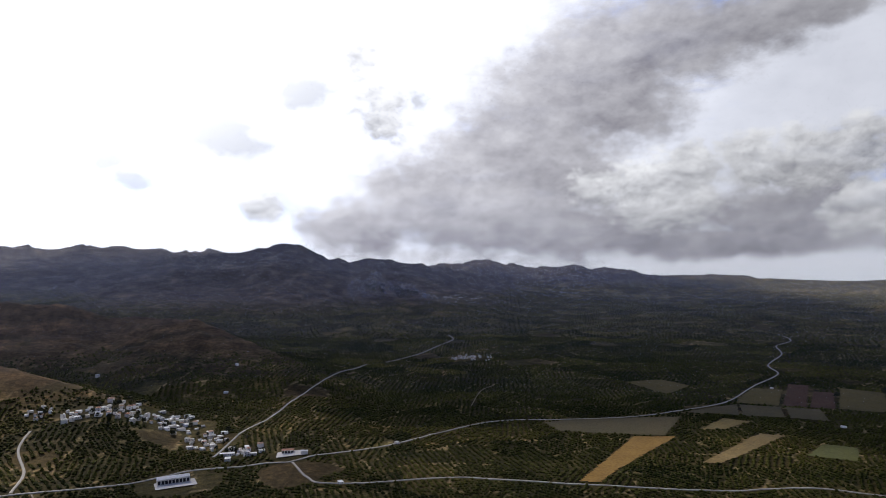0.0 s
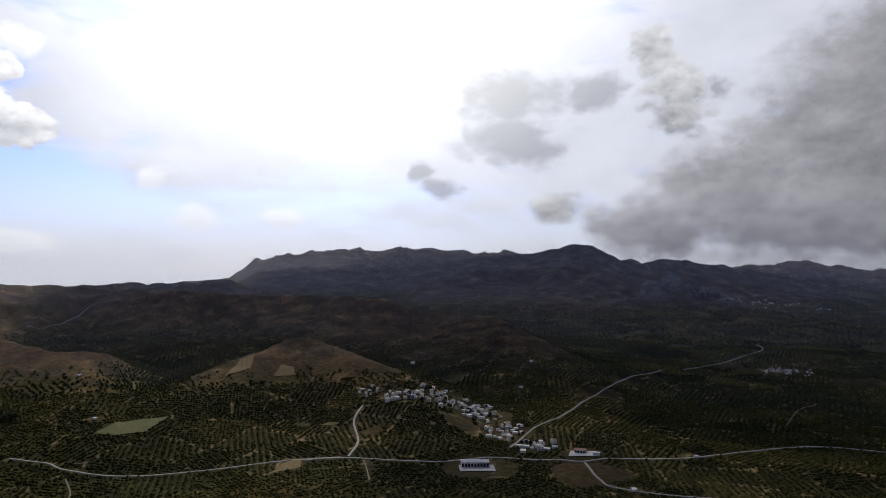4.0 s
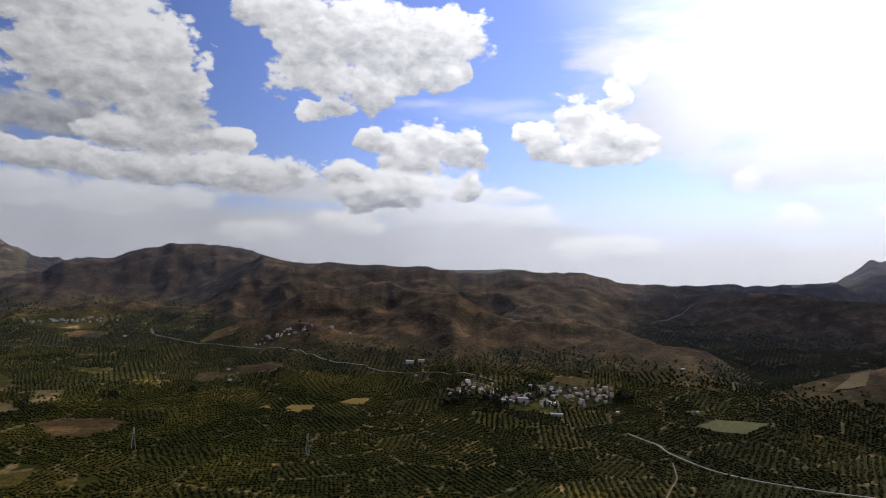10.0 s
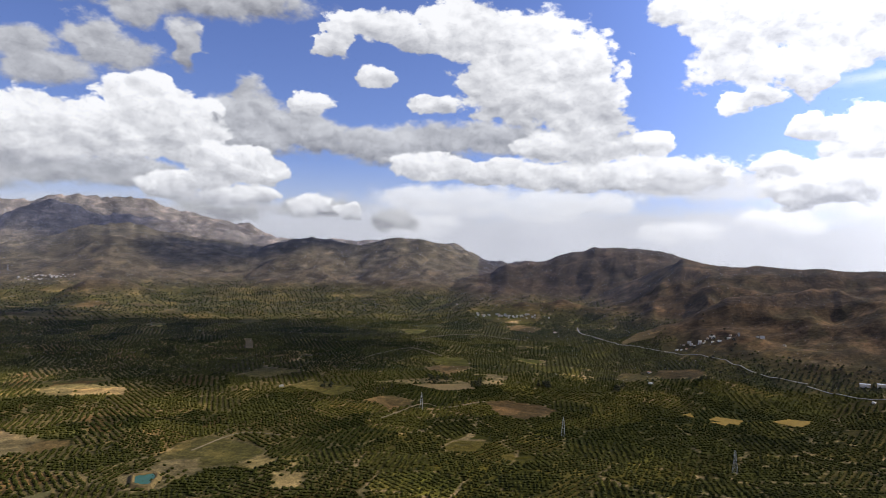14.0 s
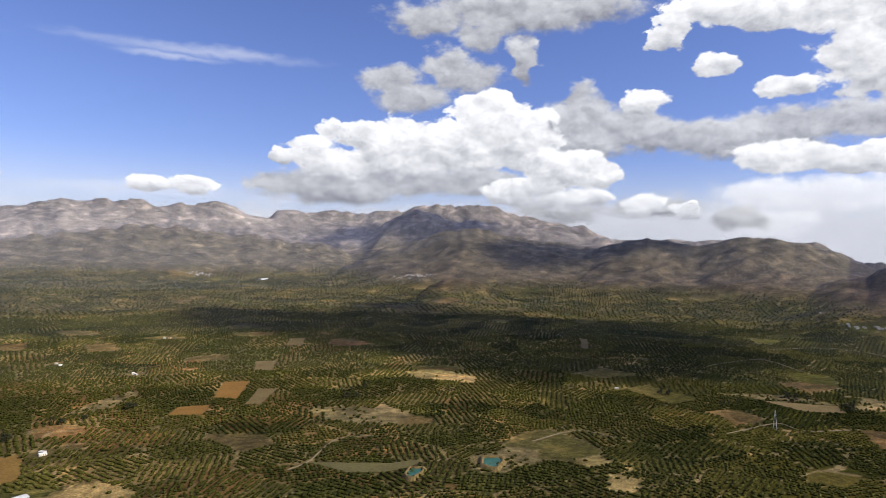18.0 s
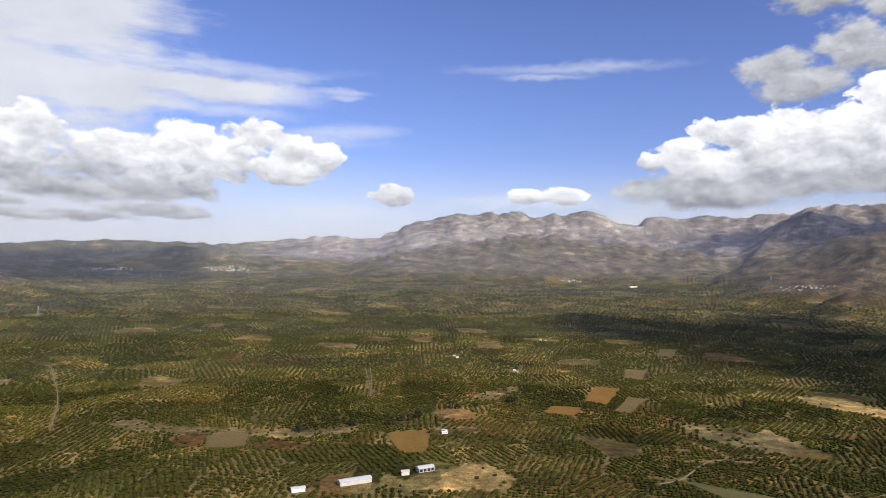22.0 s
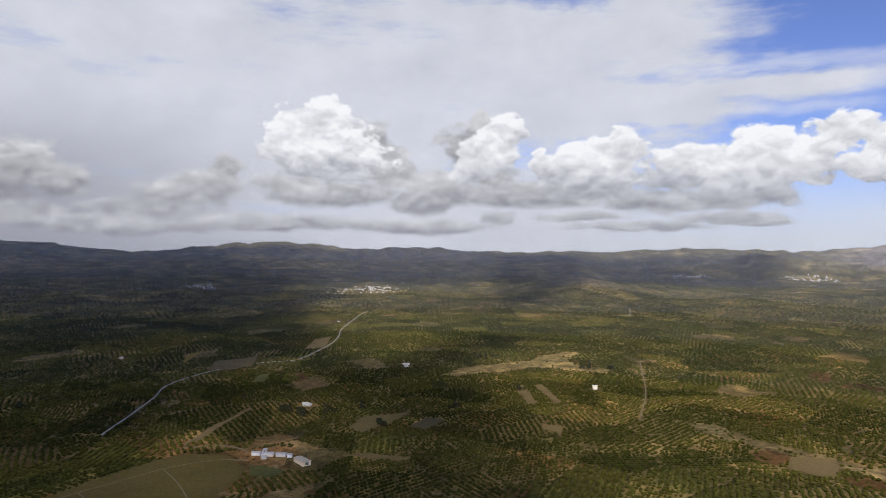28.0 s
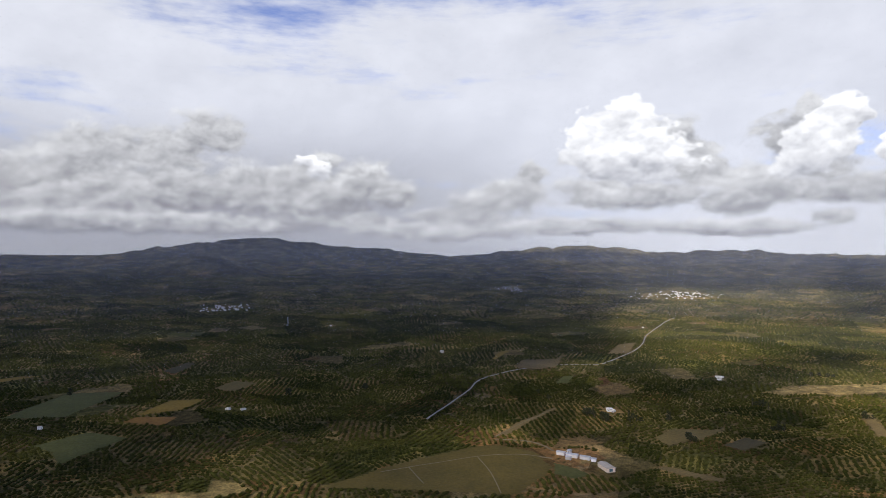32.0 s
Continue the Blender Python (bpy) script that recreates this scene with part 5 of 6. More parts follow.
def field(key, poly):
    low, high, text, ragged = FIELD_LOOKS[key]
    p = np.array(poly, float)
    r = np.hypot(*p.mean(0))
    lo, hi = p.min(0) - 12, p.max(0) + 12
    step = max(2.2, math.sqrt((hi - lo).prod() / 5000.0))
    gx, gy = np.meshgrid(np.arange(lo[0], hi[0], step), np.arange(lo[1], hi[1], step))
    amp = ragged * min(30.0, 0.35 * math.sqrt((hi - lo).min()) * 4)
    wx = gx + amp * (fractal(gx / 22.0, gy / 22.0, 3, 101) - 0.5)
    wy = gy + amp * (fractal(gx / 22.0, gy / 22.0, 3, 102) - 0.5)
    keep = inside(poly, wx, wy)
    if ragged > 0.45:
        keep &= fractal(gx / 12.0, gy / 12.0, 2, 103) < 0.64
    if keep.sum() < 6:
        return
    n, k = gx.shape
    quad = keep[:-1, :-1] & keep[1:, :-1] & keep[1:, 1:] & keep[:-1, 1:]
    i = np.arange(n * k).reshape(n, k)
    f = np.stack([i[:-1, :-1], i[:-1, 1:], i[1:, 1:], i[1:, :-1]], -1)[quad]
    if not len(f):
        return
    used, flat_f = np.unique(f, return_inverse=True)
    x, y = gx.ravel()[used], gy.ravel()[used]
    z = land_height(x, y) + lift(r)
    me = mesh_from("field", np.stack([x, y, z], -1), flat_f.reshape(-1, 4), [FIELD_MATS[key]])
    tagged(new("field", me), text, "field", kind="structure")


for key, poly in FIELDS:
    if key not in SOIL_TONES:
        field(key, poly)

road_mat = speckled("dusty road", (0.24, 0.22, 0.185), (0.36, 0.335, 0.29), 0.06, 0.8, 0.9, 0.2, 0.05)
track_mat = speckled("dirt track", (0.13, 0.105, 0.062), (0.20, 0.160, 0.098), 0.06, 0.8, 0.95, 0.3, 0.08)


def road(width, course):
    d = np.gradient(course, axis=0)
    d /= np.maximum(np.hypot(d[:, 0], d[:, 1]), 1e-6)[:, None]
    side = np.stack([-d[:, 1], d[:, 0]], -1)
    wob = 1 + 0.25 * (value_noise(course[:, 0] / 17.0, course[:, 1] / 17.0, 9) - 0.5)
    cols = []
    for u in (-1.3, -1.0, -0.35, 0.35, 1.0, 1.3):
        p = course + side * (u * 0.21 * width * wob)[:, None]
        drop = -0.7 if abs(u) > 1.05 else 0.0
        z = land_height(course[:, 0], course[:, 1]) + 0.7 * lift(np.hypot(*course.mean(0))) + 0.25 + drop
        cols.append(np.column_stack([p, z]))
    v = np.stack(cols, 1)
    n, k = v.shape[:2]
    i = np.arange(n * k).reshape(n, k)
    f = np.stack([i[:-1, 1:], i[1:, 1:], i[1:, :-1], i[:-1, :-1]], -1).reshape(-1, 4)[:, ::-1]
    surface = road_mat if width > 4 else track_mat
    me = mesh_from("road", v.reshape(-1, 3), f, [surface])
    text = "pale grey country road winding through olive groves" if width > 4 else "narrow tan dirt track between olive trees"
    tagged(new("road", me), text, "road", kind="structure")


for w, course in COURSES:
    road(w, course)


# ---- houses
def part(name, bm, mat, parent=None, label=""):
    me = bpy.data.meshes.new(name)
    bm.to_mesh(me)
    bm.free()
    me.materials.append(mat)
    ob = new(name, me)
    if parent is not None:
        ob.parent = parent
    return tagged(ob, label)


def block(bm, x, y, z, sx, sy, sz, turn=0.0, bevel=0.0):
    """A box with its base centre at x, y, z."""
    m = pose(x, y, z + sz / 2, 0, 0, turn) @ Matrix.Diagonal((sx, sy, sz, 1))
    made = bmesh.ops.create_cube(bm, size=1.0, matrix=m)
    if bevel:
        edges = list({e for v in made["verts"] for e in v.link_edges})
        bmesh.ops.bevel(bm, geom=edges, offset=bevel, segments=1, affect="EDGES")
    return bm


def boxed(x, y, z, sx, sy, sz, turn=0.0, bevel=0.0):
    return block(bmesh.new(), x, y, z, sx, sy, sz, turn, bevel)


def gable(length, width, rise, eave, thick, hip=0.0):
    """A pitched roof along x with overhanging eaves; hip pulls the ridge's ends in."""
    bm = bmesh.new()
    a, b = length / 2 + eave, width / 2 + eave
    h = max(0.0, hip)
    pts = [(-a, -b, 0), (a, -b, 0), (a, b, 0), (-a, b, 0), (-a + h, 0, rise), (a - h, 0, rise)]
    top = [bm.verts.new(p) for p in pts]
    low = [bm.verts.new((x, y, z - thick)) for x, y, z in pts]
    for f in ((0, 1, 5, 4), (2, 3, 4, 5), (1, 2, 5), (3, 0, 4)):
        bm.faces.new([top[i] for i in f])
        bm.faces.new([low[i] for i in reversed(f)])
    for i in range(4):
        j = (i + 1) % 4
        bm.faces.new([top[j], top[i], low[i], low[j]])
    bmesh.ops.recalc_face_normals(bm, faces=bm.faces)
    return bm


def wall_paint(name, tones):
    m, nodes, shader = material(name, 0.85)
    pick = nodes.new("ShaderNodeObjectInfo").outputs["Random"]
    obj = nodes.new("ShaderNodeTexCoord").outputs["Object"]
    col = ramp(nodes, pick, *[(i / len(tones), c) for i, c in enumerate(tones)])
    stain = grain(nodes, 0.35, 6.0, obj)
    col = blend(nodes, 0.55, col, ramp(nodes, stain, (0.35, (0.78, 0.76, 0.73)), (0.6, (1.05, 1.05, 1.05))), "MULTIPLY")
    plug(shader.inputs["Base Color"], col)
    bumped(nodes, shader, grain(nodes, 3.0, 4.0, obj), 0.2, 0.05)
    return m


white_wall = wall_paint("whitewash", [(0.80, 0.79, 0.76), (0.60, 0.57, 0.51), (0.76, 0.73, 0.66), (0.42, 0.39, 0.35), (0.82, 0.80, 0.76), (0.66, 0.58, 0.46)])
warm_wall = wall_paint("warm render", [(0.76, 0.70, 0.58), (0.80, 0.78, 0.73), (0.68, 0.54, 0.41), (0.72, 0.67, 0.58), (0.70, 0.58, 0.44)])
stone_wall = wall_paint("old stone", [(0.34, 0.30, 0.25), (0.40, 0.35, 0.28), (0.30, 0.27, 0.24)])
flat_roof = wall_paint("flat concrete roof", [(0.82, 0.81, 0.78), (0.62, 0.60, 0.57), (0.84, 0.83, 0.80), (0.74, 0.72, 0.67), (0.50, 0.48, 0.45)])
tile_roof = wall_paint("clay roof tiles", [(0.34, 0.160, 0.095), (0.40, 0.210, 0.130), (0.28, 0.140, 0.095), (0.38, 0.240, 0.160)])
sheet_roof = wall_paint("white sheet roof", [(0.60, 0.60, 0.59), (0.52, 0.52, 0.52)])
rust_roof = wall_paint("weathered tan roof", [(0.50, 0.44, 0.34), (0.46, 0.41, 0.33)])
pane_mat, nodes, shader = material("window glass", 0.12)
shader.inputs["Base Color"].default_value = (0.025, 0.03, 0.035, 1)
shader.inputs["Specular IOR Level"].default_value = 0.6
shutter_mat = wall_paint("painted shutters", [(0.06, 0.10, 0.16), (0.09, 0.14, 0.09), (0.16, 0.09, 0.05)])
bay_shade = speckled("bay shade", (0.020, 0.019, 0.018), (0.035, 0.033, 0.030), 0.5, 3.0)
concrete = speckled("yard concrete", (0.36, 0.34, 0.31), (0.50, 0.48, 0.44), 0.08, 0.9)


def openings(thing, wall, lx, ly, storeys, rich):
    """Windows and a door as pieces let into the wall's faces."""
    for s in range(storeys):
        z = 0.95 + 3.0 * s
        spots = [(-0.28 * lx, -ly / 2, 0), (0.28 * lx, -ly / 2, 0)]
        if rich:
            spots += [(lx / 2, 0.2 * ly, 90), (-lx / 2, -0.2 * ly, 270)]
        for x, y, turn in spots:
            m = pose(x, y, z, 0, 0, turn)
            frame_bm = boxed(0, -0.02, -0.08, 1.35, 0.16, 1.45)
            bmesh.ops.transform(frame_bm, matrix=m, verts=frame_bm.verts)
            w = part("window", frame_bm, shutter_mat, thing)
            if rich:
                glass = boxed(0, -0.085, 0.05, 1.05, 0.06, 1.15)
                bmesh.ops.transform(glass, matrix=m, verts=glass.verts)
                part("pane", glass, pane_mat, w)
    part("door", boxed(0.02 * lx, -ly / 2 - 0.02, 0, 1.1, 0.14, 2.15), shutter_mat, thing, "dark painted door")


def house(lx, ly, storeys, roof, walls, rich, label):
    thing = new("house")
    high = 2.9 * storeys
    w = part("wall", boxed(0, 0, -2.5, lx, ly, high + 2.5, 0, 0.06), walls, thing)
    if roof == "tile":
        bm = gable(lx, ly, 0.22 * ly, 0.45, 0.18, 0.35 * ly)
        bmesh.ops.translate(bm, verts=bm.verts, vec=(0, 0, high + 0.15))
        part("roof", bm, tile_roof, thing, "faded red clay-tiled roof")
        part("chimney", boxed(0.25 * lx, 0.2 * ly, high + 0.2, 0.7, 0.7, 1.7), walls, thing)
    else:
        bm = boxed(0, 0, high - 0.02, lx - 0.5, ly - 0.5, 0.12)
        part("roof", bm, flat_roof, thing, "flat grey concrete roof")
        bm = bmesh.new()
        for x, y, sx, sy in ((0, -ly / 2 + 0.12, lx, 0.24), (0, ly / 2 - 0.12, lx, 0.24), (-lx / 2 + 0.12, 0, 0.24, ly - 0.5), (lx / 2 - 0.12, 0, 0.24, ly - 0.5)):
            block(bm, x, y, high, sx, sy, 0.55)
        part("parapet", bm, walls, thing)
        if rich and storeys > 1:
            part("roof_room", boxed(-0.2 * lx, 0.15 * ly, high + 0.08, 0.34 * lx, 0.4 * ly, 2.2), walls, thing)
            tank = bmesh.new()
            bmesh.ops.create_cone(tank, cap_ends=True, segments=10, radius1=0.5, radius2=0.5, depth=1.5, matrix=pose(0.25 * lx, 0.2 * ly, high + 0.85))
            part("water_tank", tank, sheet_roof, thing, "white roof water tank")
    openings(thing, w, lx, ly, storeys, rich)
    if rich and storeys > 1:
        part("balcony", boxed(0, -ly / 2 - 0.6, 2.9, 0.55 * lx, 1.2, 0.16), flat_roof, thing)
    return tagged(thing, label, "house", "village houses")


RICH_WHITE = [house(9.5, 8, 2, "flat", white_wall, True, "whitewashed two-storey village house with a flat roof"),
              house(11, 8.5, 1, "flat", white_wall, True, "low whitewashed village house with a flat roof"),
              house(14, 9, 1, "flat", white_wall, True, "long white one-storey village house with a flat roof"),
              house(9, 7.5, 2, "tile", white_wall, True, "white two-storey house with a clay-tiled roof")]
RICH_WARM = [house(9, 7.5, 2, "tile", warm_wall, True, "cream village house with a red clay-tiled roof"),
             house(10.5, 8, 1, "flat", warm_wall, True, "low ochre village house with a flat roof"),
             house(10, 8, 2, "flat", warm_wall, True, "sand-coloured two-storey village house with a flat roof"),
             house(9.5, 7.5, 1, "tile", stone_wall, True, "old grey stone house with a clay-tiled roof")]
PLAIN_WHITE = [house(10, 8, 2, "flat", white_wall, False, "distant white two-storey house with a flat roof"),
               house(9, 7, 1, "flat", white_wall, False, "distant low white house with a flat roof"),
               house(9, 8, 1, "tile", warm_wall, False, "distant cream house with a tiled roof")]
STYLES = [RICH_WHITE, RICH_WARM, PLAIN_WHITE, PLAIN_WHITE]
pick = random.Random(5)
taken = []


def settle(model, x, y, turn, size=1.0):
    """A copy of a model house on the land, its back dug into the slope."""
    c = [land_height(x + a * 4, y + b * 4) for a in (-1, 1) for b in (-1, 1)]
    z = float(min(c)) * 0.5 + float(max(c)) * 0.5 + 0.5
    return copy_thing(model, pose(x, y, z, 0, 0, turn) @ Matrix.Diagonal((size, size, size, 1)))


distant = bmesh.new()
distant_mats = [white_wall, warm_wall, flat_roof, tile_roof, shutter_mat]


def join_far(model, m):
    """Adds a model house to the one mesh of the far villages."""
    for o in model.children_recursive:
        first = len(distant.verts)
        f0 = len(distant.faces)
        distant.from_mesh(o.data)
        distant.verts.ensure_lookup_table()
        distant.faces.ensure_lookup_table()
        bmesh.ops.transform(distant, matrix=m, verts=distant.verts[first:])
        for f in distant.faces[f0:]:
            f.material_index = distant_mats.index(o.data.materials[0])


for v, (style, vx, vy, w, d, n) in enumerate(VILLAGES):
    away = math.degrees(math.atan2(vy, vx)) - 90
    lead = pick.uniform(-25, 25)
    for k in range(n if v < 12 else int(n * 1.7)):
        for attempt in range(30):
            q, s = pick.gauss(0, 0.48), pick.gauss(0, 0.48)
            if abs(q) > 1.1 or abs(s) > 1.1:
                continue
            ux, uy = math.cos(radians(away)), math.sin(radians(away))
            x, y = vx + ux * q * w - uy * s * d, vy + uy * q * w + ux * s * d
            if all((x - a) ** 2 + (y - b) ** 2 > (7.5 if v < 12 else 6.0) ** 2 for a, b in taken) and not near_road(np.array([x]), np.array([y]), 5.0)[0]:
                taken.append((x, y))
                model = pick.choices(STYLES[style], (3, 5, 3, 3) if len(STYLES[style]) == 4 else (2, 6, 2))[0]
                turn, size = lead + away + pick.choice((0, 90, 180, 270)) + pick.gauss(0, 9), pick.uniform(0.42, 0.86) * (1.0 if v < 12 else 0.9)
                if v < 12:
                    settle(model, x, y, turn, size)
                else:
                    join_far(model, pose(x, y, float(land_height(x, y)) + 0.7, 0, 0, turn) @ Matrix.Diagonal((size, size, size, 1)))
                break
me = bpy.data.meshes.new("distant_village")
distant.to_mesh(me)
distant.free()
for m in distant_mats:
    me.materials.append(m)
tagged(new("distant_village", me), "distant villages of white flat-roofed houses on the plain", "village", kind="stuff")
for x, y in LONE_HOUSES:
    far = math.hypot(x, y) > 1300
    settle(pick.choice(PLAIN_WHITE if far else RICH_WHITE[1:3]), x, y, pick.uniform(0, 360), pick.uniform(0.5, 0.72))
for model in RICH_WHITE + RICH_WARM + PLAIN_WHITE:
    for o in (*model.children_recursive, model):
        bpy.data.objects.remove(o)


# ---- sheds, farm buildings, pond and pylons
def shed(name, label, category, x, y, turn, length, width, high, rise, roof, walls, bays=0, gate=True):
    z = float(land_height(x, y)) + 0.6
    thing = new(name)
    thing.matrix_world = pose(x, y, z, 0, 0, turn)
    part("wall", boxed(0, 0, -2, length, width, high + 2, 0, 0.05), walls, thing)
    bm = gable(length, width, rise, 0.5, 0.2)
    bmesh.ops.translate(bm, verts=bm.verts, vec=(0, 0, high + 0.2))
    cover = part("roof", bm, roof, thing)
    for k in range(int(length / 6)):
        u = -length / 2 + 3 + 6 * k
        for s in (-1, 1):
            seam = boxed(0, 0, 0, 0.16, math.hypot(width / 2, rise), 0.08)
            m = pose(u, s * width / 4, high + rise / 2 + 0.22, -s * math.degrees(math.atan2(rise, width / 2)), 0, 0)
            bmesh.ops.transform(seam, matrix=m, verts=seam.verts)
            part("roof_seam", seam, roof, cover)
    for k in range(bays):
        u = -length / 2 + (k + 0.5) * length / bays
        # near-black slab on the solid wall, painting the shade inside the bay
        part("bay_opening", boxed(u, -width / 2 - 0.03, 0.2, length / bays * 0.72, 0.16, high * 0.72), bay_shade, thing, "near-black panel standing for the shade in an open bay")
        part("pillar", boxed(u + length / bays / 2, -width / 2 - 0.25, 0, 0.5, 0.5, high), walls, thing)
    if gate:
        part("gate", boxed(length / 2 + 0.03, 0, 0, 0.14, min(4, width * 0.4), min(3.6, high * 0.8)), shutter_mat, thing)
    return tagged(thing, label, category)


def yard(label, x, y, turn, sx, sy):
    n, k = 14, 14
    u, v = np.meshgrid(np.linspace(-sx / 2, sx / 2, n), np.linspace(-sy / 2, sy / 2, k), indexing="ij")
    c, s = math.cos(radians(turn)), math.sin(radians(turn))
    px, py = x + u * c - v * s, y + u * s + v * c
    z = land_height(px, py) + 1.1
    i = np.arange(n * k).reshape(n, k)
    f = np.stack([i[:-1, :-1], i[1:, :-1], i[1:, 1:], i[:-1, 1:]], -1).reshape(-1, 4)
    me = mesh_from("pavement", np.stack([px, py, z], -1).reshape(-1, 3), f, [concrete])
    tagged(new("pavement", me), label, "yard", kind="structure")


yard("pale concrete yard in front of the olive press", -292, 713, 29, 42, 24)
yard("pale concrete forecourt beside the road junction", -190, 810, 8, 32, 20)
shed("warehouse", "long white warehouse with open bays beside the road", "warehouse", -298, 721, 29, 33, 11, 5.6, 1.4, sheet_roof, white_wall, 9)
shed("filling_station", "low white building with a dull red roof at the junction", "shop", -194, 815, 8, 14, 8, 3.6, 1.0, tile_roof, white_wall, 4)
shed("shed", "small white store beside the forecourt", "shed", -172, 808, 12, 8, 6, 3.0, 0.7, sheet_roof, white_wall)
shed("greenhouse", "long white-roofed farm shed among olive trees", "shed", -4, -652, 200, 33, 9, 3.6, 1.2, sheet_roof, white_wall, 0)
shed("farmhouse", "white farm building with a grey pitched roof", "farm building", -78, -682, 200, 18, 9, 3.8, 1.3, sheet_roof, white_wall, 4)
shed("shed", "small whitewashed shed beside the farm building", "shed", -56, -672, 185, 8, 6, 3.2, 1.0, sheet_roof, warm_wall)
shed("shed", "low white shed among olive trees", "shed", 50, -633, 195, 13, 6, 3.0, 0.8, sheet_roof, white_wall)
for dx, dy, turn, l, w in ((-13, -8, 40, 11, 5), (-1, 1, 40, 13, 6), (11, 8, 40, 9, 5), (12, -4, 130, 6, 4), (-7, 10, 40, 6, 4), (-22, -13, 40, 5, 4)):
    shed("farm_shed", "white-roofed farm shed in a cluster beside a ploughed field", "shed", 613 + dx, -423 + dy, turn, l, w, 2.8, 0.7, sheet_roof, white_wall, 0)
shed("barn", "long tan-roofed barn beside the farm", "barn", 566, -434, -8 + 180, 20, 10, 3.6, 1.2, rust_roof, warm_wall, 0)
for x, y, turn, l, w in ((-969, 364, 70, 20, 8), (-961, 392, 70, 18, 8), (-889, 416, 65, 18, 7), (-1251, 268, 80, 15, 7), (-1245, 290, 80, 12, 7), (-1338, -2969, 25, 60, 18), (513, -1004, 30, 8, 5)):
    shed("shed", "long white-roofed shed at the edge of the olive groves", "shed", x, y, turn, l, w, 4.0, 1.0, sheet_roof, white_wall)

# the pond in its earth bank
water_mat, nodes, shader = material("pond water", 0.3)
plug(shader.inputs["Base Color"], ramp(nodes, grain(nodes, 0.08, 3.0), (0.3, (0.016, 0.075, 0.052)), (0.7, (0.028, 0.105, 0.075))))
shader.inputs["Specular IOR Level"].default_value = 0.08
bumped(nodes, shader, grain(nodes, 1.5, 3.0), 0.15, 0.05)


def basin(x, y, turn, rx, ry, mat, label):
    z = float(land_height(x, y)) + 1.9
    a = np.linspace(0, 2 * math.pi, 28, endpoint=False)
    k = (1 + 0.12 * np.sin(3 * a + 1) + 0.07 * np.sin(5 * a))
    ca, sa = np.sign(np.cos(a)) * np.abs(np.cos(a)) ** 0.7, np.sign(np.sin(a)) * np.abs(np.sin(a)) ** 0.7
    bm = bmesh.new()
    bm.faces.new([bm.verts.new((rx * c * q, ry * s * q, 0)) for c, s, q in zip(ca, sa, k)])
    ob = part("water", bm, mat)
    ob.matrix_world = pose(x, y, z, 0, 0, turn)
    tagged(ob, label, "pond", kind="structure")
    bm = bmesh.new()
    rings = []
    for grow, up in ((0.98, -0.8), (1.06, 0.5), (1.22, 1.2), (1.4, 0.8), (1.75, -2.2)):
        rings.append([bm.verts.new((rx * c * q * grow, ry * s * q * grow, up + 0.4 * random.random())) for c, s, q in zip(ca, sa, k)])
    for lo, hi in zip(rings[:-1], rings[1:]):
        for i in range(len(lo)):
            j = (i + 1) % len(lo)
            bm.faces.new([lo[i], hi[i], hi[j], lo[j]])
    ob = part("embankment", bm, FIELD_MATS["earth"])
    ob.matrix_world = pose(x, y, z, 0, 0, turn)
    tagged(ob, "bare earth bank round the pond", "embankment", kind="structure")


basin(-498, -508, 40, 15, 9, water_mat, "small turquoise irrigation pond in an earth bank")
basin(-407, -530, 35, 12, 6, water_mat, "narrow dark green irrigation pond in an earth bank")

steel = speckled("galvanised steel", (0.26, 0.27, 0.28), (0.36, 0.37, 0.38), 0.5, 2.0, 0.5)


def bar(bm, a, b, thick):
    a, b = Vector(a), Vector(b)
    m = Matrix.Translation((a + b) / 2) @ (b - a).to_track_quat("Z", "Y").to_matrix().to_4x4() @ Matrix.Diagonal((thick, thick, (b - a).length, 1))
    bmesh.ops.create_cube(bm, size=1.0, matrix=m)


def pylon(x, y, turn, high=26.0):
    thing = new("pylon")
    thing.matrix_world = pose(x, y, float(land_height(x, y)) - 0.2, 0, 0, turn)
    feet = [(-2.4, -2.4), (2.4, -2.4), (2.4, 2.4), (-2.4, 2.4)]
    for u, v in feet:
        bm = bmesh.new()
        bar(bm, (u, v, 0), (u * 0.16, v * 0.16, high), 0.28)
        part("leg", bm, steel, thing)
    for k in range(5):
        z0, z1 = high * k / 6, high * (k + 1) / 6
        s0, s1 = 1 - 0.84 * z0 / high, 1 - 0.84 * z1 / high
        for i in range(4):
            (a, b), (c, d) = feet[i], feet[i - 1]
            bm = bmesh.new()
            bar(bm, (a * s0, b * s0, z0), (c * s1, d * s1, z1), 0.14)
            part("brace", bm, steel, thing)
    for z, w in ((high * 0.78, 4.2), (high * 0.9, 3.4), (high * 0.99, 2.4)):
        bm = bmesh.new()
        bar(bm, (-w, 0, z), (w, 0, z), 0.26)
        arm = part("cross_arm", bm, steel, thing)
        for s in (-1, 1):
            bm = bmesh.new()
            bar(bm, (s * w * 0.95, 0, z), (s * w * 0.95, 0, z - 1.4), 0.2)
            part("insulator", bm, concrete, arm)
    return tagged(thing, "thin grey steel lattice power pylon among olive trees", "pylon", "power pylons")


for x, y in ((-788, 47), (-854, -156), (-905, -381), (861, -1910), (-1729, -2491), (1798, -306)):
    pylon(x, y, 20)

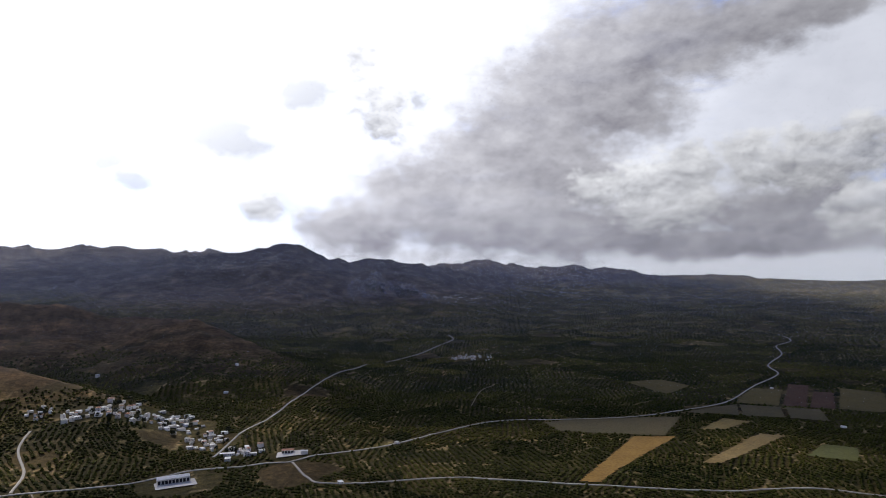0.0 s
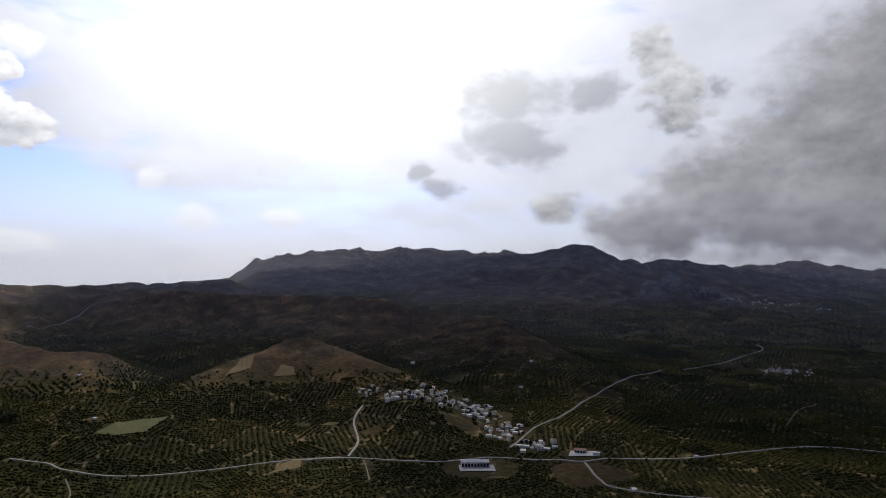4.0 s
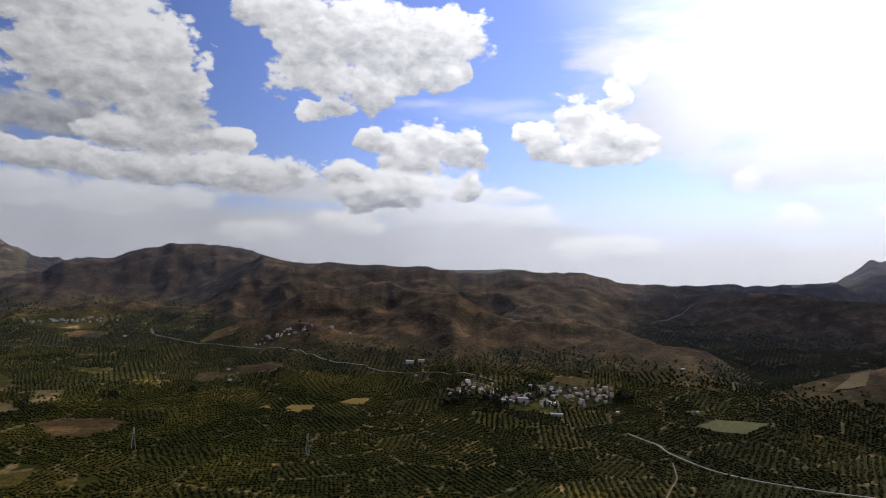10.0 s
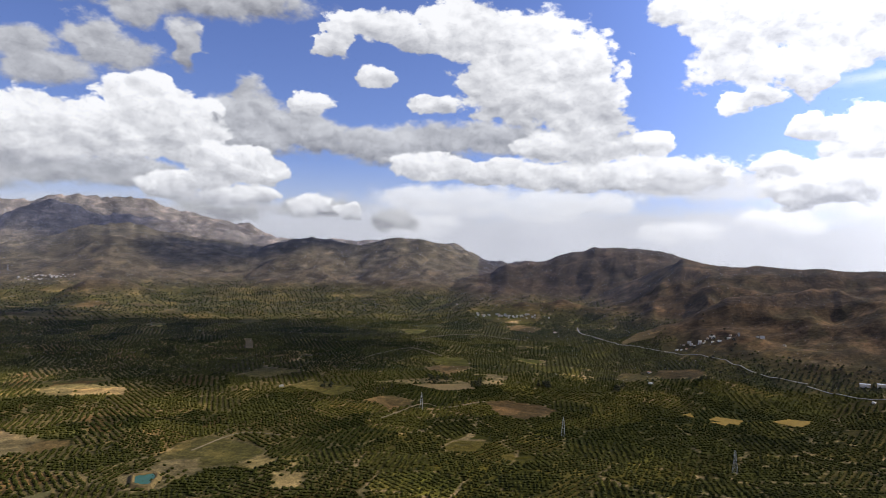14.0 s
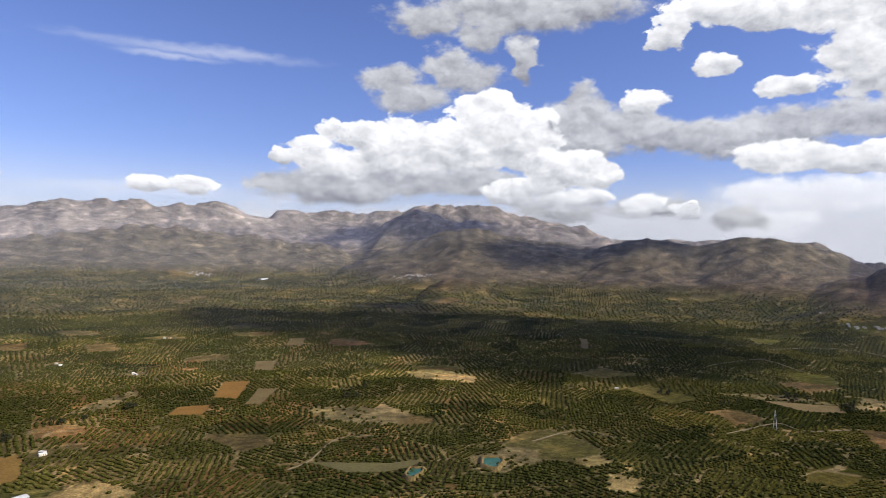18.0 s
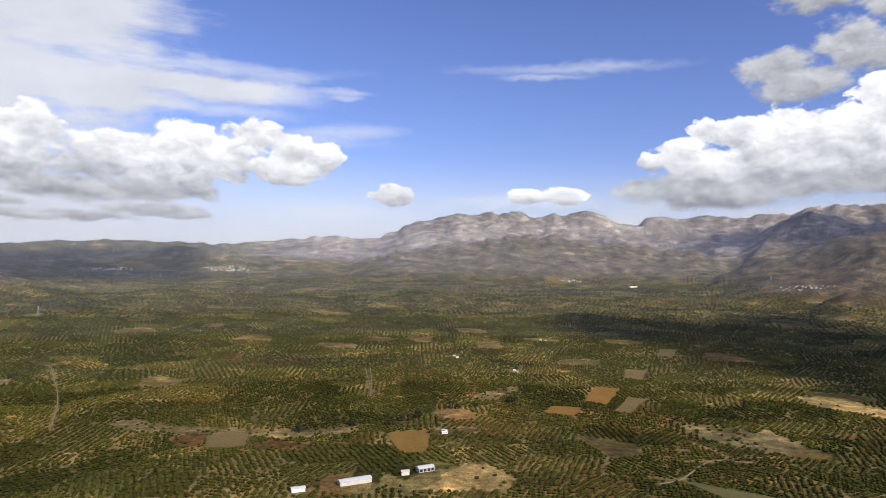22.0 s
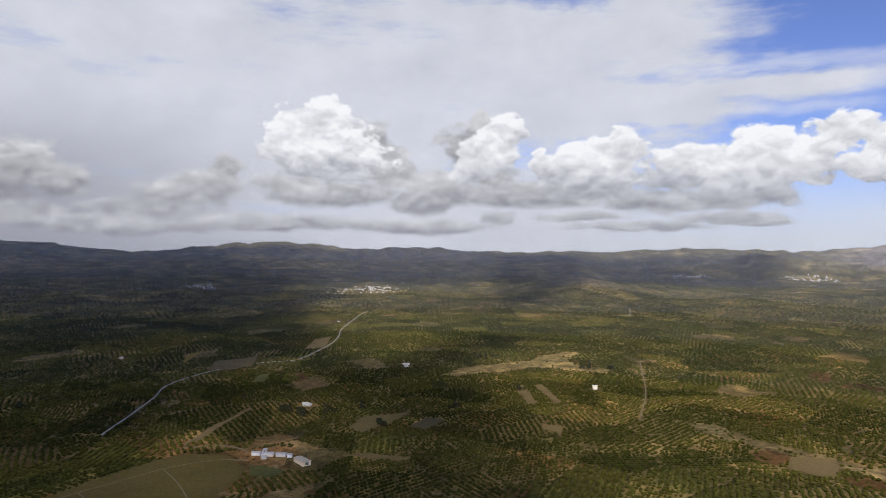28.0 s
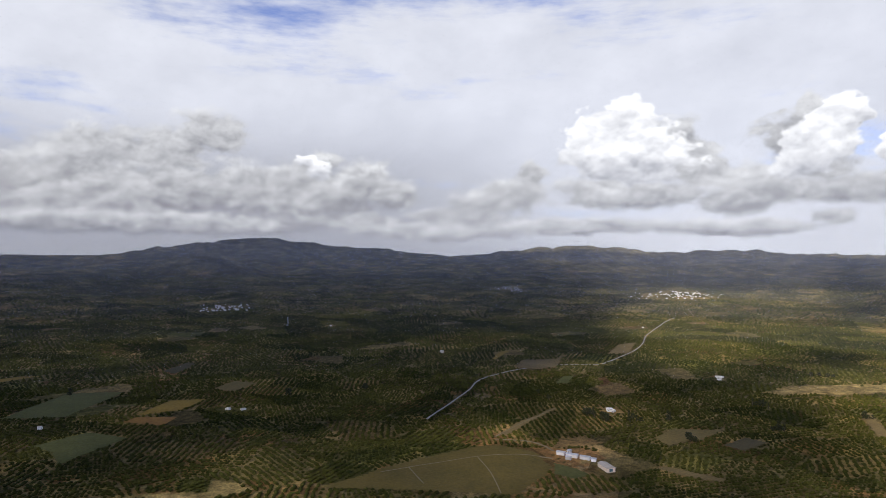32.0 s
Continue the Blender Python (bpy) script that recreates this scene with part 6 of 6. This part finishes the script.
# smoke of two field fires, drifting off on the wind
smoke_mat = bpy.data.materials.new("smoke")
smoke_mat.use_nodes = True
sn = smoke_mat.node_tree.nodes
thin = sn.new("ShaderNodeMixShader")
clear = sn.new("ShaderNodeBsdfTransparent")
dust = sn.new("ShaderNodeBsdfDiffuse")
dust.inputs[0].default_value = (0.86, 0.83, 0.86, 1)
plug(thin.inputs[0], ramp(sn, grain(sn, 0.03, 4.0), (0.35, (0.0, 0.0, 0.0)), (0.75, (0.28, 0.28, 0.28))))
plug(thin.inputs[1], clear.outputs[0])
plug(thin.inputs[2], dust.outputs[0])
plug(sn["Material Output"].inputs[0], thin.outputs[0])


def smoke(x, y, dx, dy, rise, start, grow, count, seed):
    q = np.random.default_rng(seed)
    v, f = [], []
    z0 = float(land_height(x, y))
    for k in range(count):
        t = k / count
        c = np.array((x + dx * t, y + dy * t, z0 + 4 + rise * t ** 0.7)) + q.normal(0, 0.25, 3) * (start + grow * t)
        s = (start + grow * t) * q.uniform(0.6, 1.0)
        v.append(ICO_V * s * (1 + 0.25 * (q.random((12, 1)) - 0.5)) + c)
        f.append(ICO_F + 12 * k)
    me = mesh_from("smoke", np.concatenate(v), np.concatenate(f), [smoke_mat])
    tagged(new("smoke", me), "thin pale smoke drifting from a field fire", "smoke", kind="stuff")


for fx, fy, dx, dy, rise, start, grow, n in SMOKES:
    smoke(fx, fy, dx, dy, rise, start, grow, n, 3)


# ---- larger trees one by one
bark_mat = speckled("bark", (0.06, 0.045, 0.03), (0.11, 0.085, 0.06), 1.0, 6.0)


def leaf_paint(name, tones):
    m, nodes, shader = material(name, 0.75)
    pick_tone = nodes.new("ShaderNodeNewGeometry").outputs["Random Per Island"]
    obj = nodes.new("ShaderNodeTexCoord").outputs["Object"]
    col = ramp(nodes, pick_tone, *[(i / (len(tones) - 1), c) for i, c in enumerate(tones)])
    col = blend(nodes, 0.5, col, ramp(nodes, grain(nodes, 1.2, 3.0, obj), (0.35, (0.5, 0.5, 0.5)), (0.65, (1.4, 1.4, 1.3))), "MULTIPLY")
    plug(shader.inputs["Base Color"], col)
    return m


dark_leaves = leaf_paint("dark leaves", [(0.014, 0.016, 0.005), (0.023, 0.025, 0.007), (0.036, 0.037, 0.011)])
autumn_leaves = leaf_paint("autumn leaves", [(0.14, 0.075, 0.025), (0.20, 0.115, 0.035), (0.11, 0.090, 0.030)])
olive_leaves = leaf_paint("olive crown", [(0.024, 0.025, 0.005), (0.034, 0.034, 0.007), (0.050, 0.048, 0.011)])


def tree(name, leaves, high, spread, tall, label, category, clump_count=26, seed=1):
    """A tapered trunk with limbs and a crown of uneven clumps of leaves with gaps."""
    q = random.Random(seed)
    thing = new(name)
    bm = bmesh.new()
    bmesh.ops.create_cone(bm, cap_ends=True, segments=7, radius1=0.055 * high, radius2=0.02 * high, depth=high * 0.62, matrix=pose(0, 0, high * 0.29))
    for k in range(4):
        a = q.uniform(0, 6.28)
        tip = Vector((math.cos(a) * spread * 0.55, math.sin(a) * spread * 0.55, high * q.uniform(0.55, 0.75)))
        bar(bm, (0, 0, high * 0.3), tip, 0.022 * high)
    part("trunk", bm, bark_mat, thing)
    v, f = [], []
    for k in range(clump_count):
        a, u = q.uniform(0, 6.28), q.random() ** 0.5
        z = q.uniform(0.22, 1.0) if tall else q.uniform(0.38, 1.0)
        wide = spread * (math.sin(math.pi * min(1, (z - 0.12) / 0.95)) ** (0.5 if not tall else 0.8))
        c = np.array((math.cos(a) * u * wide, math.sin(a) * u * wide, z * high * 0.92))
        s = spread * q.uniform(0.20, 0.38) * np.array((1, 1, 0.8 if not tall else 1.3))
        w = ICO_V * (1 + 0.35 * (np.array([[q.random()] for i in ICO_V]) - 0.5) * 2) * s + c
        f.append(ICO_F + 12 * k)
        v.append(w)
    me = mesh_from("crown", np.concatenate(v), np.concatenate(f), [leaves], False)
    new("crown", me).parent = thing
    return tagged(thing, label, category)


OAKS = [tree("tree", dark_leaves, 9.5, 4.2, False, "dark green broadleaf tree with an uneven crown", "tree", 30, k) for k in (1, 2)]
POPLARS = [tree("tree", dark_leaves, 13.0, 2.2, True, "tall slim dark green tree beside the fields", "tree", 30, k) for k in (3, 4)]
RUSTY = [tree("tree", autumn_leaves, 8.0, 3.2, False, "rust-coloured autumn tree among green groves", "tree", 26, 5)]
OLIVES = [tree("olive_tree", olive_leaves, 4.4, 2.4, False, "grey-green olive tree with a rounded crown in a row", "olive tree", 20, k) for k in (6, 7, 8)]


def plant(model, x, y, size):
    return copy_thing(model, pose(x, y, float(land_height(x, y)) - 0.15, 0, 0, pick.uniform(0, 360)) @ Matrix.Diagonal((size, size, size * pick.uniform(0.85, 1.15), 1)))


for k, (x, y, w, n) in enumerate(TREE_GROUPS):
    for j in range(n):
        px, py = x + pick.gauss(0, w * 0.5), y + pick.gauss(0, w * 0.35)
        kind = RUSTY if k in (4, 5) else pick.choice((OAKS, OAKS, POPLARS))
        plant(pick.choice(kind), px, py, pick.uniform(0.7, 1.15))
# trees among the houses
for style, vx, vy, w, d, n in VILLAGES[:12]:
    for j in range(int(n * 0.5)):
        plant(pick.choice(OAKS), vx + pick.gauss(0, w * 0.7), vy + pick.gauss(0, d * 0.8), pick.uniform(0.5, 0.85))
for x, y in NEAR_OLIVES:
    plant(pick.choice(OLIVES), x, y, pick.uniform(0.8, 1.15))
for model in OAKS + POPLARS + RUSTY + OLIVES:
    for o in (*model.children_recursive, model):
        bpy.data.objects.remove(o)


# ---- clouds high overhead and out of view, which shade the plain
vapour, nodes, shader = material("cloud vapour", 1.0)
plug(shader.inputs["Base Color"], ramp(nodes, grain(nodes, 0.004, 4.0), (0.3, (0.80, 0.81, 0.83)), (0.7, (0.92, 0.92, 0.92))))


def shade_cloud(shadow, high, size, label, seed, gaps=(), dense=2.6, feather=0.0):
    """A cumulus at a height over the land, made of billows, over the outline of its shadow along the sun's way."""
    q = np.random.default_rng(seed)
    shift = np.array(sun_way[:2]) * high / sun_way[2]
    p = np.array(shadow, float)
    lo, hi = p.min(0), p.max(0)
    n = int((hi - lo).prod() / (size * size) * dense)
    x, y = q.uniform(lo[0], hi[0], n), q.uniform(lo[1], hi[1], n)
    ok = inside(shadow, x, y)
    for gx, gy, gr in gaps:
        ok &= np.hypot(x - gx, y - gy) > gr + size
    x, y = x[ok] + shift[0], y[ok] + shift[1]
    n = len(x)
    x, y = x + feather * q.normal(0, 1, n), y + feather * q.normal(0, 1, n)
    s = size * q.uniform(0.55, 1.15, n)
    v = ICO_V[None] * (1 + 0.25 * (q.random((n, 12, 1)) - 0.5) * 2) * s[:, None, None] * np.array((1, 1, 0.55))
    v = v + np.stack([x, y, high + q.uniform(0, size * 0.4, n)], -1)[:, None]
    f = ICO_F[None] + (np.arange(n) * 12)[:, None, None]
    me = mesh_from("cloud", v.reshape(-1, 3), f.reshape(-1, 3), [vapour])
    return tagged(new("cloud", me), label, "cloud", kind="stuff")


shade_cloud(SHADE_EAST, 2300.0, 38.0, "white cumulus cloud drifting high over the olive groves", 1, (), 1.25)
shade_cloud(SHADE_NORTH, 2300.0, 60.0, "broad grey cloud bank drifting high over the plain", 2, (), 1.5, 170.0)
shade_cloud(SHADE_HOLLOW, 2300.0, 45.0, "small cumulus cloud drifting high over the plain", 3, (), 1.3, 60.0)
shade_cloud(SHADE_STRIP, 2300.0, 22.0, "long thin cumulus cloud drifting high over the plain", 4, (), 0.7)
BANK = [(-math.sin(radians(a)) * r, math.cos(radians(a)) * r) for a, r in ((-45, 420), (-45, 2600), (-25, 4300), (5, 4000), (22, 3850), (35, 3700), (50, 3500), (56, 2700), (60, 1750), (40, 1300), (15, 1200), (-2, 1000), (-6, 420))]
shade_cloud(BANK, 3600.0, 95.0, "broken grey cloud bank in front of the low sun", 5, [(1000, 900, 150), (420, 800, 95), (190, 800, 120)])
shade_cloud(SHADE_WEST, 2300.0, 24.0, "ragged grey cloud drifting high over the plain", 6, (), 0.8)
WISPS = [(-math.sin(radians(a)) * r, math.cos(radians(a)) * r) for a, r in ((206, 470), (208, 700), (214, 900), (217, 1300), (236, 1300), (239, 470))]
shade_cloud(WISPS, 2300.0, 20.0, "loose shreds of cloud drifting high over the groves", 9, (), 0.55)
# added out of view, only to dim the near groves on this side
DIMMED_WEST = [(-math.sin(radians(a)) * r, math.cos(radians(a)) * r) for a, r in ((3, 470), (3, 900), (30, 900), (30, 470))]
shade_cloud(DIMMED_WEST, 2900.0, 22.0, "unseen loose shreds of cloud added to dim the western groves", 11, (), 0.45)
VEILED = [(-math.sin(radians(a)) * r, math.cos(radians(a)) * r) for a, r in ((194, 3500), (194, 4800), (222, 4850), (252, 4800), (252, 3300), (222, 3200))]
shade_cloud(VEILED, 2900.0, 60.0, "broken cloud drifting high over the northern hills", 10, (), 0.9)
FAR_NORTH = [(-math.sin(radians(a)) * r, math.cos(radians(a)) * r) for a, r in ((243, 3300), (240, 5400), (262, 5600), (288, 5400), (288, 3000), (262, 3000))]
shade_cloud(FAR_NORTH, 2900.0, 110.0, "grey cloud bank drifting over the misty northern range", 12, (), 1.8, 200.0)
shade_cloud(SHADE_MOUNT, 2900.0, 90.0, "long cloud drifting high in front of the mountains", 7)
shade_cloud(SHADE_PEAK, 2900.0, 90.0, "dense cloud drifting high in front of the mountains", 8)


# ---- thin haze over the distance, lit by sun and sky
haze_mat = bpy.data.materials.new("haze")
haze_mat.use_nodes = True
hn = haze_mat.node_tree.nodes
hn.remove(hn["Principled BSDF"])
height = hn.new("ShaderNodeSeparateXYZ")
plug(height.inputs[0], hn.new("ShaderNodeTexCoord").outputs["Object"])
fade = hn.new("ShaderNodeMapRange")
fade.interpolation_type = "SMOOTHSTEP"
for socket, value in zip(fade.inputs, (height.outputs[2], 200.0, 680.0, 1.0, 0.0)):
    plug(socket, value)
outward = hn.new("ShaderNodeVectorMath")
outward.operation = "LENGTH"
plug(outward.inputs[0], hn.new("ShaderNodeTexCoord").outputs["Object"])
deeper = hn.new("ShaderNodeMapRange")
for socket, value in zip(deeper.inputs, (outward.outputs["Value"], 1400.0, 4100.0, 0.012, 0.082)):
    plug(socket, value)
amount = hn.new("ShaderNodeMath")
amount.operation = "MULTIPLY"
plug(amount.inputs[0], fade.outputs[0])
plug(amount.inputs[1], deeper.outputs[0])
scatter, back, both = hn.new("ShaderNodeBsdfDiffuse"), hn.new("ShaderNodeBsdfTranslucent"), hn.new("ShaderNodeMixShader")
scatter.inputs[0].default_value = back.inputs[0].default_value = (0.66, 0.70, 0.86, 1)
plug(both.inputs[1], scatter.outputs[0])
plug(both.inputs[2], back.outputs[0])
veiled = hn.new("ShaderNodeMixShader")
plug(veiled.inputs[0], amount.outputs[0])
plug(veiled.inputs[1], hn.new("ShaderNodeBsdfTransparent").outputs[0])
plug(veiled.inputs[2], both.outputs[0])
plug(hn["Material Output"].inputs[0], veiled.outputs[0])
rings_v, rings_f = [], []
for k, rr in enumerate((1250.0, 1700.0, 2200.0, 2750.0, 3350.0, 4050.0)):
    a = np.radians(np.arange(0, 360, 3.0))
    n = len(a)
    for z in (-40.0, 200.0, 440.0, 700.0):
        rings_v.append(np.stack([-np.sin(a) * rr, np.cos(a) * rr, np.full(n, z)], -1))
    for j in range(3):
        i = np.arange(n) + (4 * k + j) * n
        nxt = np.roll(np.arange(n), -1) + (4 * k + j) * n
        rings_f.append(np.stack([i, nxt, nxt + n, i + n], -1))
tagged(new("haze", mesh_from("haze", np.concatenate(rings_v), np.concatenate(rings_f), [haze_mat])), "thin bluish haze over the far plain and hills", "haze", kind="stuff")
